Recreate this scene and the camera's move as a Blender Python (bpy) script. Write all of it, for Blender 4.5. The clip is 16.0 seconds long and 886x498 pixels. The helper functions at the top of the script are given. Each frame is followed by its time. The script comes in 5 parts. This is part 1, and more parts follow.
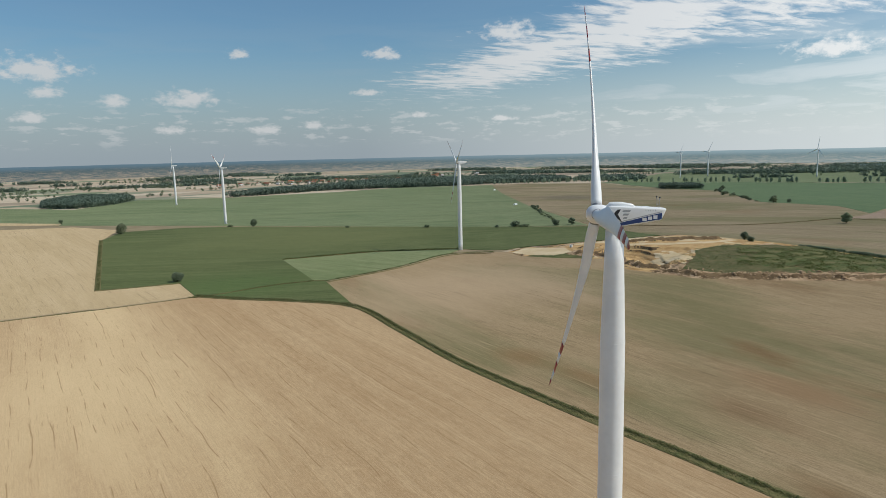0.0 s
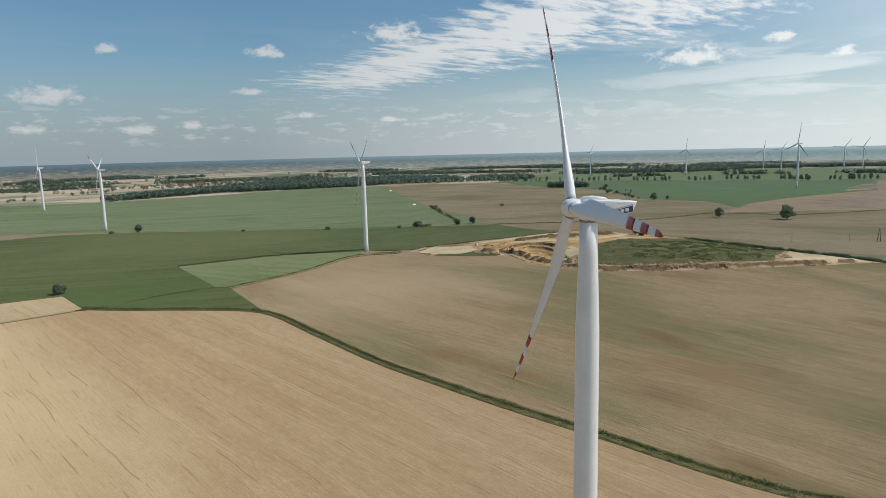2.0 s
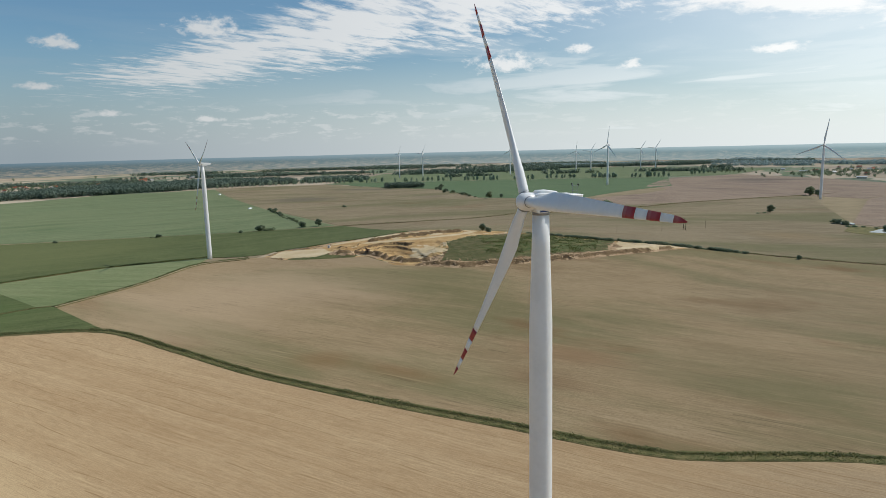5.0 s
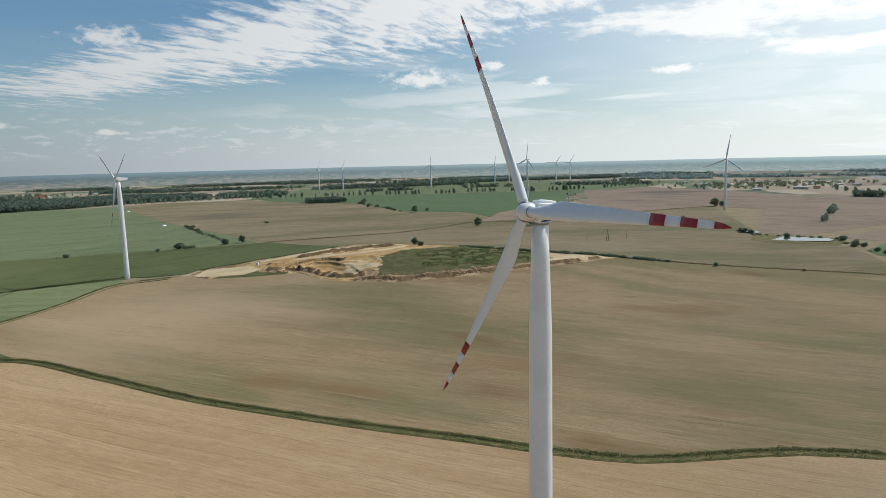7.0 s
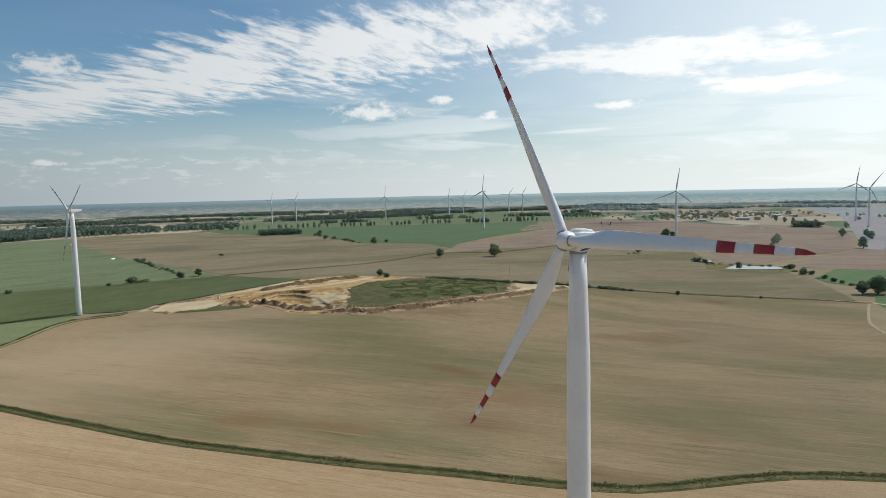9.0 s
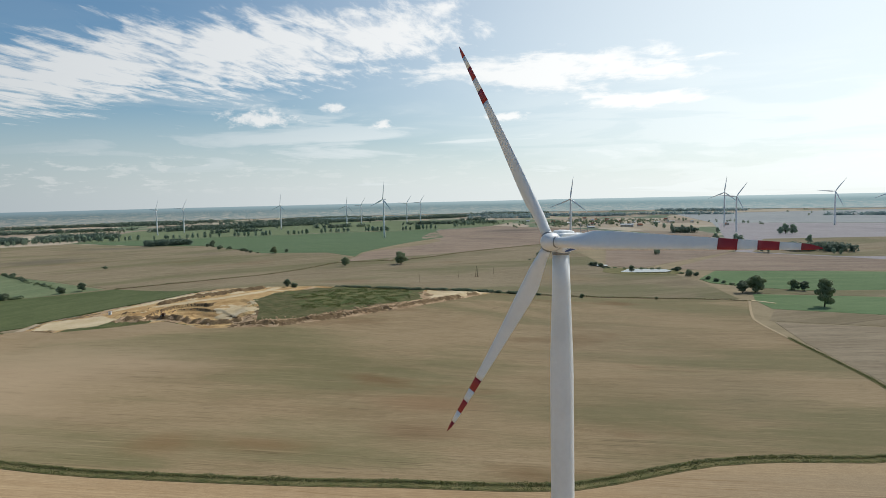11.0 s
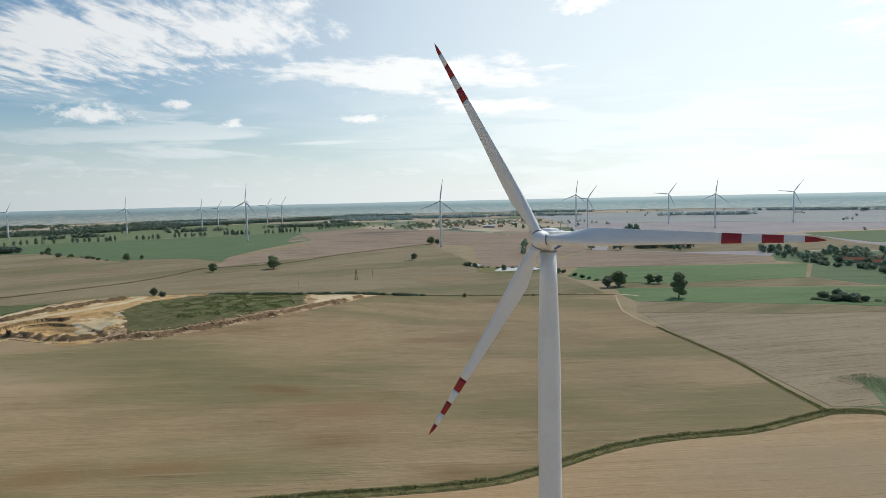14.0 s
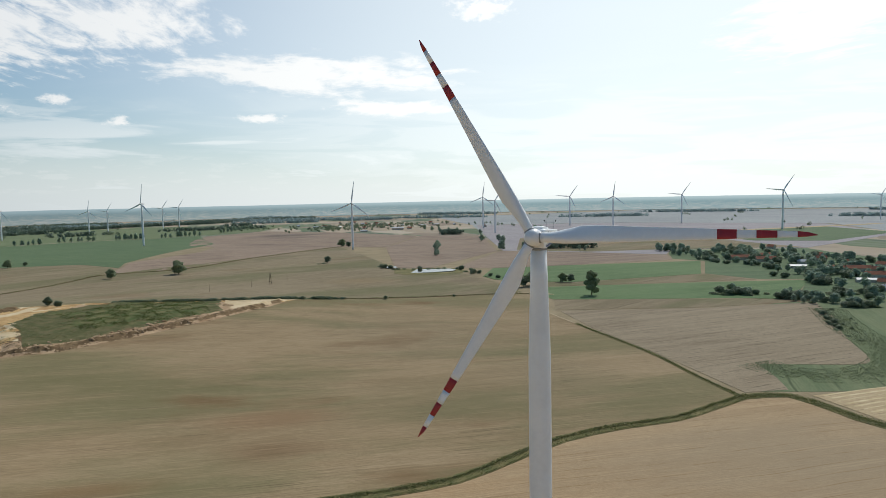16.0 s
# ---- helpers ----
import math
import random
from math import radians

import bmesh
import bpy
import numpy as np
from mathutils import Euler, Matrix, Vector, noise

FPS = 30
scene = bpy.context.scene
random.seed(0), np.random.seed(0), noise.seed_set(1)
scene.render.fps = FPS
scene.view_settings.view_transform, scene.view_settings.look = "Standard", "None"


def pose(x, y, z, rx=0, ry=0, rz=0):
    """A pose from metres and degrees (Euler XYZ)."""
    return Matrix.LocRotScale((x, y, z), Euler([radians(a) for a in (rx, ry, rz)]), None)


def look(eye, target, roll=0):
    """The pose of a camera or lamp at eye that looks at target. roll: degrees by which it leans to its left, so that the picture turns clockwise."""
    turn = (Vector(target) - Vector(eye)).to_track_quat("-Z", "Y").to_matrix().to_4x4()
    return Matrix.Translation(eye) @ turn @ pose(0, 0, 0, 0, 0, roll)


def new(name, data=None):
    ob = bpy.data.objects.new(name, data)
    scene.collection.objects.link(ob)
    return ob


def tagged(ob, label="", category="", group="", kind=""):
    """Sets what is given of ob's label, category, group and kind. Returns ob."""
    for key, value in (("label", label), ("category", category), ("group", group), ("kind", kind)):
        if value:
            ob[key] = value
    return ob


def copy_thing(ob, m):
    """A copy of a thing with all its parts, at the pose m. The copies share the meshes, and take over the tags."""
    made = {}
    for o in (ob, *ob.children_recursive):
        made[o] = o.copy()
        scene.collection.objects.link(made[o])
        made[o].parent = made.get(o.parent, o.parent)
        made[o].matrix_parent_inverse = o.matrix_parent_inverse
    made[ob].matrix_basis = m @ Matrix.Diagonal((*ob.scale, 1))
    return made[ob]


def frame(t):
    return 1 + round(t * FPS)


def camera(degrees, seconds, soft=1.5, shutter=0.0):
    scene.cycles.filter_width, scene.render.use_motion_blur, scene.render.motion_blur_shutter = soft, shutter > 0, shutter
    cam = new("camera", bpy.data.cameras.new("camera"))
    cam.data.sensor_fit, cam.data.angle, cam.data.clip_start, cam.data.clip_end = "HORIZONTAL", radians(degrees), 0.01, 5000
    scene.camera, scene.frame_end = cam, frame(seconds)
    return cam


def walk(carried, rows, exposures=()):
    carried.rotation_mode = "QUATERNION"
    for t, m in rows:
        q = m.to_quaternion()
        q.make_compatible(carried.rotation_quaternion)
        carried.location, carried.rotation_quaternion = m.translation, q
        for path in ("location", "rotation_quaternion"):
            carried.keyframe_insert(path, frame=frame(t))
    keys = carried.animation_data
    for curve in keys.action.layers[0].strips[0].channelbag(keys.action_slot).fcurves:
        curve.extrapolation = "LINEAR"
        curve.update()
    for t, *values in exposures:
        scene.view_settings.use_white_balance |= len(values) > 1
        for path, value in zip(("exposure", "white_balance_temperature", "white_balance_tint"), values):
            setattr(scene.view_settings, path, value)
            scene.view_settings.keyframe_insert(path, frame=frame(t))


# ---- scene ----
cam = camera(70.1, 16.0, soft=0.85)
METRES, EYE, TILT, LEAN, TURN = 136.0, 114.0, 0.0, 0.0, -32.7
ROWS = [
    (0.0, 0.0, 0.0, 0.0, -0.2, -8.75, 1.31),
    (0.5, -0.0287, 0.0027, -0.0004, -2.72, -8.81, 1.34),
    (1.0, -0.0603, 0.0078, -0.0011, -5.26, -8.86, 1.36),
    (1.5, -0.0897, 0.0147, -0.0045, -7.64, -8.87, 1.36),
    (2.0, -0.1182, 0.0203, -0.005, -10.11, -8.88, 1.36),
    (2.5, -0.1476, 0.0292, -0.007, -12.57, -8.9, 1.39),
    (3.0, -0.1758, 0.0392, -0.0084, -15.22, -8.94, 1.36),
    (3.5, -0.2039, 0.0491, -0.0081, -17.89, -8.99, 1.36),
    (4.0, -0.2315, 0.0584, -0.0077, -20.5, -9.02, 1.36),
    (6.5, -0.3561, 0.1401, -0.0125, -31.58, -8.56, 1.38),
    (7.0, -0.3774, 0.1597, -0.0129, -32.99, -7.98, 1.39),
    (7.5, -0.4017, 0.1791, -0.0137, -34.17, -7.21, 1.38),
    (8.0, -0.4246, 0.2012, -0.0141, -35.0, -6.33, 1.38),
    (10.5, -0.5351, 0.3173, -0.0185, -44.06, -4.62, 1.31),
    (11.0, -0.5539, 0.3457, -0.0215, -47.05, -4.65, 1.3),
    (11.5, -0.5729, 0.3713, -0.0213, -49.73, -4.67, 1.33),
    (12.0, -0.5905, 0.3972, -0.0212, -51.96, -4.69, 1.36),
    (12.5, -0.6074, 0.425, -0.0231, -53.95, -4.68, 1.35),
    (13.0, -0.6242, 0.4529, -0.0231, -55.84, -4.7, 1.32),
    (13.5, -0.6399, 0.4797, -0.0227, -57.76, -4.7, 1.31),
    (14.0, -0.6547, 0.5084, -0.0226, -59.81, -4.72, 1.3),
    (14.5, -0.6679, 0.538, -0.0243, -62.02, -4.7, 1.26),
    (15.0, -0.6813, 0.5692, -0.0246, -64.23, -4.7, 1.24),
    (15.5, -0.6917, 0.5979, -0.0251, -66.44, -4.7, 1.24),
    (16.0, -0.7016, 0.6311, -0.0256, -68.53, -4.7, 1.23),
]
walk(cam, [(t, pose(0, 0, EYE, TILT, LEAN, TURN) @ pose(METRES * x, METRES * y, METRES * z, 90 + pitch, roll, yaw)) for t, x, y, z, yaw, pitch, roll in ROWS])

# ---- world, sun, light ----
SUN_AZ, SUN_EL = -43.3, 48.0
world = bpy.data.worlds.new("sky")
scene.world = world
world.use_nodes = True
wn, wl = world.node_tree.nodes, world.node_tree.links
wn.clear()


def sock(tree, target, value):
    if isinstance(value, bpy.types.NodeSocket):
        tree.links.new(value, target)
    else:
        target.default_value = value


def math_node(tree, op, a, b=0.0, c=None, clamp=False):
    n = tree.nodes.new("ShaderNodeMath")
    n.operation, n.use_clamp = op, clamp
    sock(tree, n.inputs[0], a)
    sock(tree, n.inputs[1], b)
    if c is not None:
        sock(tree, n.inputs[2], c)
    return n.outputs[0]


def range_node(tree, v, a, b, c=0.0, d=1.0, smooth=True):
    n = tree.nodes.new("ShaderNodeMapRange")
    n.interpolation_type = "SMOOTHSTEP" if smooth else "LINEAR"
    for k, q in enumerate((v, a, b, c, d)):
        sock(tree, n.inputs[k], q)
    return n.outputs[0]


def noise_node(tree, vec, scale, detail=4.0, rough=0.55, distortion=0.0):
    n = tree.nodes.new("ShaderNodeTexNoise")
    sock(tree, n.inputs["Vector"], vec)
    n.inputs["Scale"].default_value, n.inputs["Detail"].default_value = scale, detail
    n.inputs["Roughness"].default_value, n.inputs["Distortion"].default_value = rough, distortion
    return n.outputs["Fac"]


def mapped(tree, vec, loc=(0, 0, 0), rot=(0, 0, 0), scale=(1, 1, 1)):
    n = tree.nodes.new("ShaderNodeMapping")
    sock(tree, n.inputs["Vector"], vec)
    n.inputs["Location"].default_value, n.inputs["Rotation"].default_value, n.inputs["Scale"].default_value = loc, rot, scale
    return n.outputs[0]


def mix_node(tree, fac, a, b):
    n = tree.nodes.new("ShaderNodeMix")
    n.data_type = "RGBA"
    sock(tree, n.inputs[0], fac)
    for k, q in ((6, a), (7, b)):
        sock(tree, n.inputs[k], (*q, 1.0) if isinstance(q, tuple) and len(q) == 3 else q)
    return n.outputs[2]


wt = world.node_tree
sky = wn.new("ShaderNodeTexSky")
sky.sky_type, sky.sun_disc = "NISHITA", False
sky.sun_elevation, sky.sun_rotation = radians(SUN_EL), radians(90 - SUN_AZ)
sky.altitude, sky.air_density, sky.dust_density, sky.ozone_density = 150, 1.0, 1.6, 2.0
direction = wn.new("ShaderNodeTexCoord").outputs["Generated"]
sep = wn.new("ShaderNodeSeparateXYZ")
wl.new(direction, sep.inputs[0])
DEG = 57.29578
azim = math_node(wt, "MULTIPLY", math_node(wt, "ARCTAN2", sep.outputs[1], sep.outputs[0]), DEG)
elev = math_node(wt, "MULTIPLY", math_node(wt, "ARCSINE", sep.outputs[2]), DEG)
angles = wn.new("ShaderNodeCombineXYZ")
wl.new(azim, angles.inputs[0])
wl.new(elev, angles.inputs[1])
angles = angles.outputs[0]
# the flat cloud deck: directions met with a level plane
high = math_node(wt, "MAXIMUM", math_node(wt, "ADD", sep.outputs[2], 0.02), 0.03)
deck = wn.new("ShaderNodeCombineXYZ")
wl.new(math_node(wt, "DIVIDE", sep.outputs[0], high), deck.inputs[0])
wl.new(math_node(wt, "DIVIDE", sep.outputs[1], high), deck.inputs[1])
deck = deck.outputs[0]


def blot(az, el, w, h, slope=0.0, flat=1.0):
    """1 at the middle of a patch of sky, 0 at its rim, below 0 outside; flat > 1 cuts its base."""
    u = math_node(wt, "DIVIDE", math_node(wt, "SUBTRACT", azim, az), w)
    v = math_node(wt, "SUBTRACT", math_node(wt, "SUBTRACT", elev, el), math_node(wt, "MULTIPLY", math_node(wt, "SUBTRACT", azim, az), slope))
    v = math_node(wt, "DIVIDE", v, h)
    if flat != 1.0:
        v = math_node(wt, "MAXIMUM", v, math_node(wt, "MULTIPLY", v, -flat))
    d = math_node(wt, "SQRT", math_node(wt, "ADD", math_node(wt, "MULTIPLY", u, u), math_node(wt, "MULTIPLY", v, v)))
    return math_node(wt, "SUBTRACT", 1.0, d)


def most(values):
    v = values[0]
    for q in values[1:]:
        v = math_node(wt, "MAXIMUM", v, q)
    return v


PUFFS = [(89.1, 6.6, 4.2, 1.5), (88.6, 5.1, 1.6, 0.8), (74.5, 8.3, 1.3, 0.7), (62.1, 8.4, 2.3, 0.8), (78.4, 4.7, 3.3, 1.1), (84.0, 4.4, 1.7, 0.7),
         (63.6, 5.2, 1.9, 0.5), (89.8, 3.2, 1.6, 0.7), (80.1, 2.2, 1.4, 0.6), (72.5, 2.1, 1.9, 0.6), (68.5, 2.5, 1.4, 0.6), (59.0, 3.2, 1.3, 0.45),
         (51.7, 2.8, 1.8, 0.4), (26.0, 7.0, 4.0, 1.3), (19.8, 8.0, 1.4, 0.6), (15.6, 6.5, 1.3, 0.6), (51.2, 9.9, 3.4, 1.3),
         (4.5, 7.0, 2.6, 0.7), (-14.9, 15.9, 3.6, 1.7)]
puffs = most([blot(*p, flat=1.5) for p in PUFFS])
lumps = noise_node(wt, mapped(wt, angles, scale=(1, 1.7, 1)), 0.9, 7, 0.62)
puffs = range_node(wt, math_node(wt, "ADD", puffs, math_node(wt, "MULTIPLY", math_node(wt, "SUBTRACT", lumps, 0.5), 2.3)), 0.1, 0.85)
# rows of small low clouds over the horizon
lows = noise_node(wt, mapped(wt, angles, scale=(0.42, 1.5, 1)), 1.0, 6, 0.62)
lows = math_node(wt, "MULTIPLY", range_node(wt, lows, 0.52, 0.64), math_node(wt, "MULTIPLY", range_node(wt, elev, 0.5, 1.6), math_node(wt, "MULTIPLY", range_node(wt, elev, 5.0, 3.0), range_node(wt, azim, 10.0, 55.0, 0.25, 1.0))))
# rippled high cloud in a long slanting sheet
sheet = most([blot(50.0, 8.0, 11.0, 2.3, -0.20), blot(40.0, 10.2, 15.0, 3.0, -0.17), blot(27.0, 12.3, 15.0, 3.6, -0.15), blot(15.0, 14.4, 9.0, 3.0, -0.1)])
ripples = noise_node(wt, mapped(wt, deck, rot=(0, 0, radians(28)), scale=(0.9, 2.2, 1)), 2.9, 6, 0.64, 0.3)
body = noise_node(wt, mapped(wt, deck, scale=(1, 1, 1)), 0.7, 4, 0.6)
sheet = range_node(wt, math_node(wt, "ADD", sheet, math_node(wt, "ADD", math_node(wt, "MULTIPLY", math_node(wt, "SUBTRACT", ripples, 0.5), 2.6), math_node(wt, "MULTIPLY", math_node(wt, "SUBTRACT", body, 0.5), 1.6))), -0.05, 0.72)
streak = most([blot(0.0, 10.7, 17.0, 2.2, 0.02), blot(-7.0, 8.0, 7.0, 1.0), blot(-41.6, 12.5, 8.0, 3.4)])
wisps = noise_node(wt, mapped(wt, angles, scale=(0.22, 1.0, 1)), 0.8, 6, 0.6, 0.4)
streak = range_node(wt, math_node(wt, "ADD", streak, math_node(wt, "ADD", math_node(wt, "MULTIPLY", math_node(wt, "SUBTRACT", wisps, 0.5), 2.0), math_node(wt, "MULTIPLY", math_node(wt, "SUBTRACT", ripples, 0.5), 0.8))), 0.15, 0.7)
# thin veil, denser low down
veil = noise_node(wt, mapped(wt, angles, scale=(0.07, 0.55, 1)), 1.0, 5, 0.55, 0.6)
veil = math_node(wt, "MULTIPLY", range_node(wt, veil, 0.38, 0.62, 0.0, 0.85), range_node(wt, elev, 12.0, 4.0, 0.08, 1.0))
west = range_node(wt, azim, 75.0, 10.0, 0.35, 1.0)
veil = math_node(wt, "MULTIPLY", veil, west)
haze = range_node(wt, elev, 10.0, -0.5, 0.0, 0.8)
cover = math_node(wt, "MAXIMUM", veil, haze)
toward = math_node(wt, "ADD", math_node(wt, "MULTIPLY", sep.outputs[0], math.cos(radians(SUN_AZ))), math_node(wt, "MULTIPLY", sep.outputs[1], math.sin(radians(SUN_AZ))))
glow = range_node(wt, toward, -0.3, 0.95, smooth=False)
# thin bright cloud round the sun's side of the sky
bright = math_node(wt, "MULTIPLY", range_node(wt, toward, 0.1, 0.98, 0.0, 0.85), range_node(wt, veil, 0.0, 0.5, 0.85, 1.0))
cover = math_node(wt, "MAXIMUM", cover, bright)
CLOUD_DIM, CLOUD_LIT = (3.4, 4.0, 4.5), (10.6, 11.2, 11.2)
cloud = mix_node(wt, glow, CLOUD_DIM, CLOUD_LIT)
background = wn.new("ShaderNodeBackground")
clear = wn.new("ShaderNodeVectorMath")
clear.operation = "MULTIPLY"
wl.new(sky.outputs[0], clear.inputs[0])
clear.inputs[1].default_value = (0.68, 0.90, 0.96)
PUFF_DIM, PUFF_LIT = (5.8, 6.0, 6.1), (11.5, 11.5, 11.3)
heavens = mix_node(wt, cover, clear.outputs[0], cloud)
heavens = mix_node(wt, math_node(wt, "MAXIMUM", math_node(wt, "MAXIMUM", math_node(wt, "MULTIPLY", puffs, 0.85), math_node(wt, "MULTIPLY", lows, 0.42)), math_node(wt, "MULTIPLY", math_node(wt, "MAXIMUM", sheet, streak), 0.85)), heavens, mix_node(wt, glow, PUFF_DIM, PUFF_LIT))
wl.new(heavens, background.inputs[0])
background.inputs[1].default_value = 0.1
wl.new(background.outputs[0], wn.new("ShaderNodeOutputWorld").inputs[0])

sun = new("sun", bpy.data.lights.new("sun", "SUN"))
sun.data.energy, sun.data.angle, sun.data.color = 2.8, radians(0.5), (1.0, 0.95, 0.87)
sun_way = Vector((math.cos(radians(SUN_EL)) * math.cos(radians(SUN_AZ)), math.cos(radians(SUN_EL)) * math.sin(radians(SUN_AZ)), math.sin(radians(SUN_EL))))
sun.matrix_world = look(sun_way * 300, (0, 0, 0))
scene.view_settings.exposure = 0.0

# ---- materials ----
def material(name, rough=0.9, metallic=0.0):
    m = bpy.data.materials.new(name)
    m.use_nodes = True
    b = m.node_tree.nodes["Principled BSDF"]
    b.inputs["Roughness"].default_value, b.inputs["Metallic"].default_value = rough, metallic
    return m, m.node_tree, b


def relief(tree, bsdf, height, strength, distance):
    n = tree.nodes.new("ShaderNodeBump")
    n.inputs["Strength"].default_value, n.inputs["Distance"].default_value = strength, distance
    tree.links.new(height, n.inputs["Height"])
    tree.links.new(n.outputs[0], bsdf.inputs["Normal"])


def coords(tree):
    return tree.nodes.new("ShaderNodeTexCoord").outputs["Object"]


def worn(name, base, other, scale=1.0, rough=0.6, metallic=0.0, bump=0.1, fine=12.0, amount=1.0):
    """A plain surface of two shades, mottled at two sizes."""
    m, t, b = material(name, rough, metallic)
    if rough > 0.8:
        b.inputs["Specular IOR Level"].default_value = 0.15
    c = coords(t)
    big, small = noise_node(t, c, scale, 5), noise_node(t, c, scale * fine, 4)
    f = math_node(t, "MULTIPLY", range_node(t, math_node(t, "ADD", math_node(t, "MULTIPLY", big, 0.65), math_node(t, "MULTIPLY", small, 0.35)), 0.35, 0.65), amount)
    t.links.new(mix_node(t, f, base, other), b.inputs["Base Color"])
    if bump:
        relief(t, b, small, bump, 0.5 / (scale * fine))
    return m


def field(name, base, pale, dark, angle=90.0, stain=0.5, streak=0.6, dashes=0.4, line=0.25, stain_scale=0.006, dash_colour=None, green=0.0, rust=0.0, blots=(), swath=7.4, gloss=0.15):
    """Farmed ground: rows along one direction, patches of drier and damper soil, dark dashes, wheel lines."""
    m, t, b = material(name, 0.95 - 0.7 * (gloss - 0.15))
    b.inputs["Specular IOR Level"].default_value = gloss
    b.inputs["Diffuse Roughness"].default_value = 0.3
    c = mapped(t, coords(t), rot=(0, 0, radians(-angle)))
    rows_fine = noise_node(t, mapped(t, c, scale=(0.014, 0.8, 1)), 1.0, 4, 0.65)
    rows_wide = noise_node(t, mapped(t, c, scale=(0.003, 0.06, 1)), 1.0, 6, 0.65)
    patches = noise_node(t, c, stain_scale, 5, 0.55, 0.4)
    patches_long = noise_node(t, mapped(t, c, scale=(0.35, 1.6, 1)), stain_scale * 1.5, 5, 0.6)
    grain = noise_node(t, c, 0.9, 5, 0.7)
    clods = noise_node(t, c, 0.16, 5, 0.65)
    straw = noise_node(t, mapped(t, c, scale=(0.12, 2.6, 1)), 1.0, 4, 0.7)
    regrowth = noise_node(t, mapped(t, c, loc=(300, 90, 0), scale=(0.4, 1.3, 1)), stain_scale * 1.2, 5, 0.6, 0.3)
    colour = mix_node(t, math_node(t, "MULTIPLY", range_node(t, patches, 0.40, 0.66), stain), base, dark)
    colour = mix_node(t, math_node(t, "MULTIPLY", range_node(t, patches_long, 0.45, 0.7), stain * 0.8), colour, pale)
    colour = mix_node(t, math_node(t, "MULTIPLY", range_node(t, rows_wide, 0.44, 0.58), streak * 0.7), colour, pale)
    colour = mix_node(t, math_node(t, "MULTIPLY", range_node(t, rows_fine, 0.5, 0.64), streak * 0.6), colour, dark)
    colour = mix_node(t, math_node(t, "MULTIPLY", range_node(t, grain, 0.44, 0.58), 0.34), colour, dark)
    colour = mix_node(t, math_node(t, "MULTIPLY", range_node(t, clods, 0.47, 0.62), 0.20), colour, pale)
    colour = mix_node(t, math_node(t, "MULTIPLY", range_node(t, straw, 0.42, 0.60), 0.42), colour, tuple(v * 0.72 for v in dark))
    if green:
        colour = mix_node(t, math_node(t, "MULTIPLY", range_node(t, regrowth, 0.45, 0.62), green), colour, (0.145, 0.145, 0.06))
    if rust:
        rusty = noise_node(t, mapped(t, c, loc=(77, 510, 0), scale=(0.6, 1.2, 1)), stain_scale * 1.6, 4, 0.55)
        colour = mix_node(t, math_node(t, "MULTIPLY", range_node(t, rusty, 0.56, 0.72), rust), colour, (0.19, 0.105, 0.045))
    for bx, by, rx, ry, amount, tone in blots:
        off = mapped(t, coords(t), loc=(-bx / rx, -by / ry, 0), scale=(1 / rx, 1 / ry, 0))
        size = t.nodes.new("ShaderNodeVectorMath")
        size.operation = "LENGTH"
        t.links.new(off, size.inputs[0])
        ragged = math_node(t, "ADD", size.outputs["Value"], math_node(t, "MULTIPLY", math_node(t, "SUBTRACT", patches_long, 0.5), 2.2))
        colour = mix_node(t, math_node(t, "MULTIPLY", range_node(t, ragged, 1.2, 0.1), amount), colour, tone)
    clod_fine = noise_node(t, c, 2.6, 3, 0.7)
    colour = mix_node(t, math_node(t, "MULTIPLY", range_node(t, clod_fine, 0.50, 0.62), 0.30), colour, tuple(v * 0.62 for v in dark))
    colour = mix_node(t, math_node(t, "MULTIPLY", range_node(t, clod_fine, 0.46, 0.36), 0.28), colour, tuple(min(0.8, v * 1.18) for v in pale))
    deep = dash_colour or tuple(v * 0.45 for v in dark)
    dash_zone = range_node(t, noise_node(t, c, 0.018, 3), 0.44, 0.58)
    dash = noise_node(t, mapped(t, c, scale=(0.03, 1.5, 1)), 1.0, 2, 0.5)
    colour = mix_node(t, math_node(t, "MULTIPLY", range_node(t, dash, 0.63, 0.66), math_node(t, "MULTIPLY", dash_zone, dashes)), colour, deep)
    bleach = noise_node(t, mapped(t, c, loc=(40, 11, 0), scale=(0.022, 1.1, 1)), 1.0, 2, 0.5)
    colour = mix_node(t, math_node(t, "MULTIPLY", range_node(t, bleach, 0.62, 0.68), dashes * 0.4), colour, tuple(min(0.8, v * 1.15) for v in pale))
    if line:
        sp = t.nodes.new("ShaderNodeSeparateXYZ")
        t.links.new(c, sp.inputs[0])
        wobble = math_node(t, "MULTIPLY", noise_node(t, c, 0.012, 2), 9.0)
        across = math_node(t, "ADD", sp.outputs[1], wobble)
        saw = math_node(t, "FRACT", math_node(t, "DIVIDE", across, 18.0))
        pair = math_node(t, "ABSOLUTE", math_node(t, "SUBTRACT", math_node(t, "ABSOLUTE", math_node(t, "SUBTRACT", saw, 0.5)), 0.055))
        worn_in = range_node(t, noise_node(t, mapped(t, c, scale=(0.01, 0.05, 1)), 1.0, 2), 0.4, 0.6)
        colour = mix_node(t, math_node(t, "MULTIPLY", range_node(t, pair, 0.03, 0.01), math_node(t, "MULTIPLY", worn_in, line)), colour, pale)
        # seams between one pass of the machine and the next
        seam = math_node(t, "ABSOLUTE", math_node(t, "SUBTRACT", math_node(t, "FRACT", math_node(t, "DIVIDE", across, swath)), 0.5))
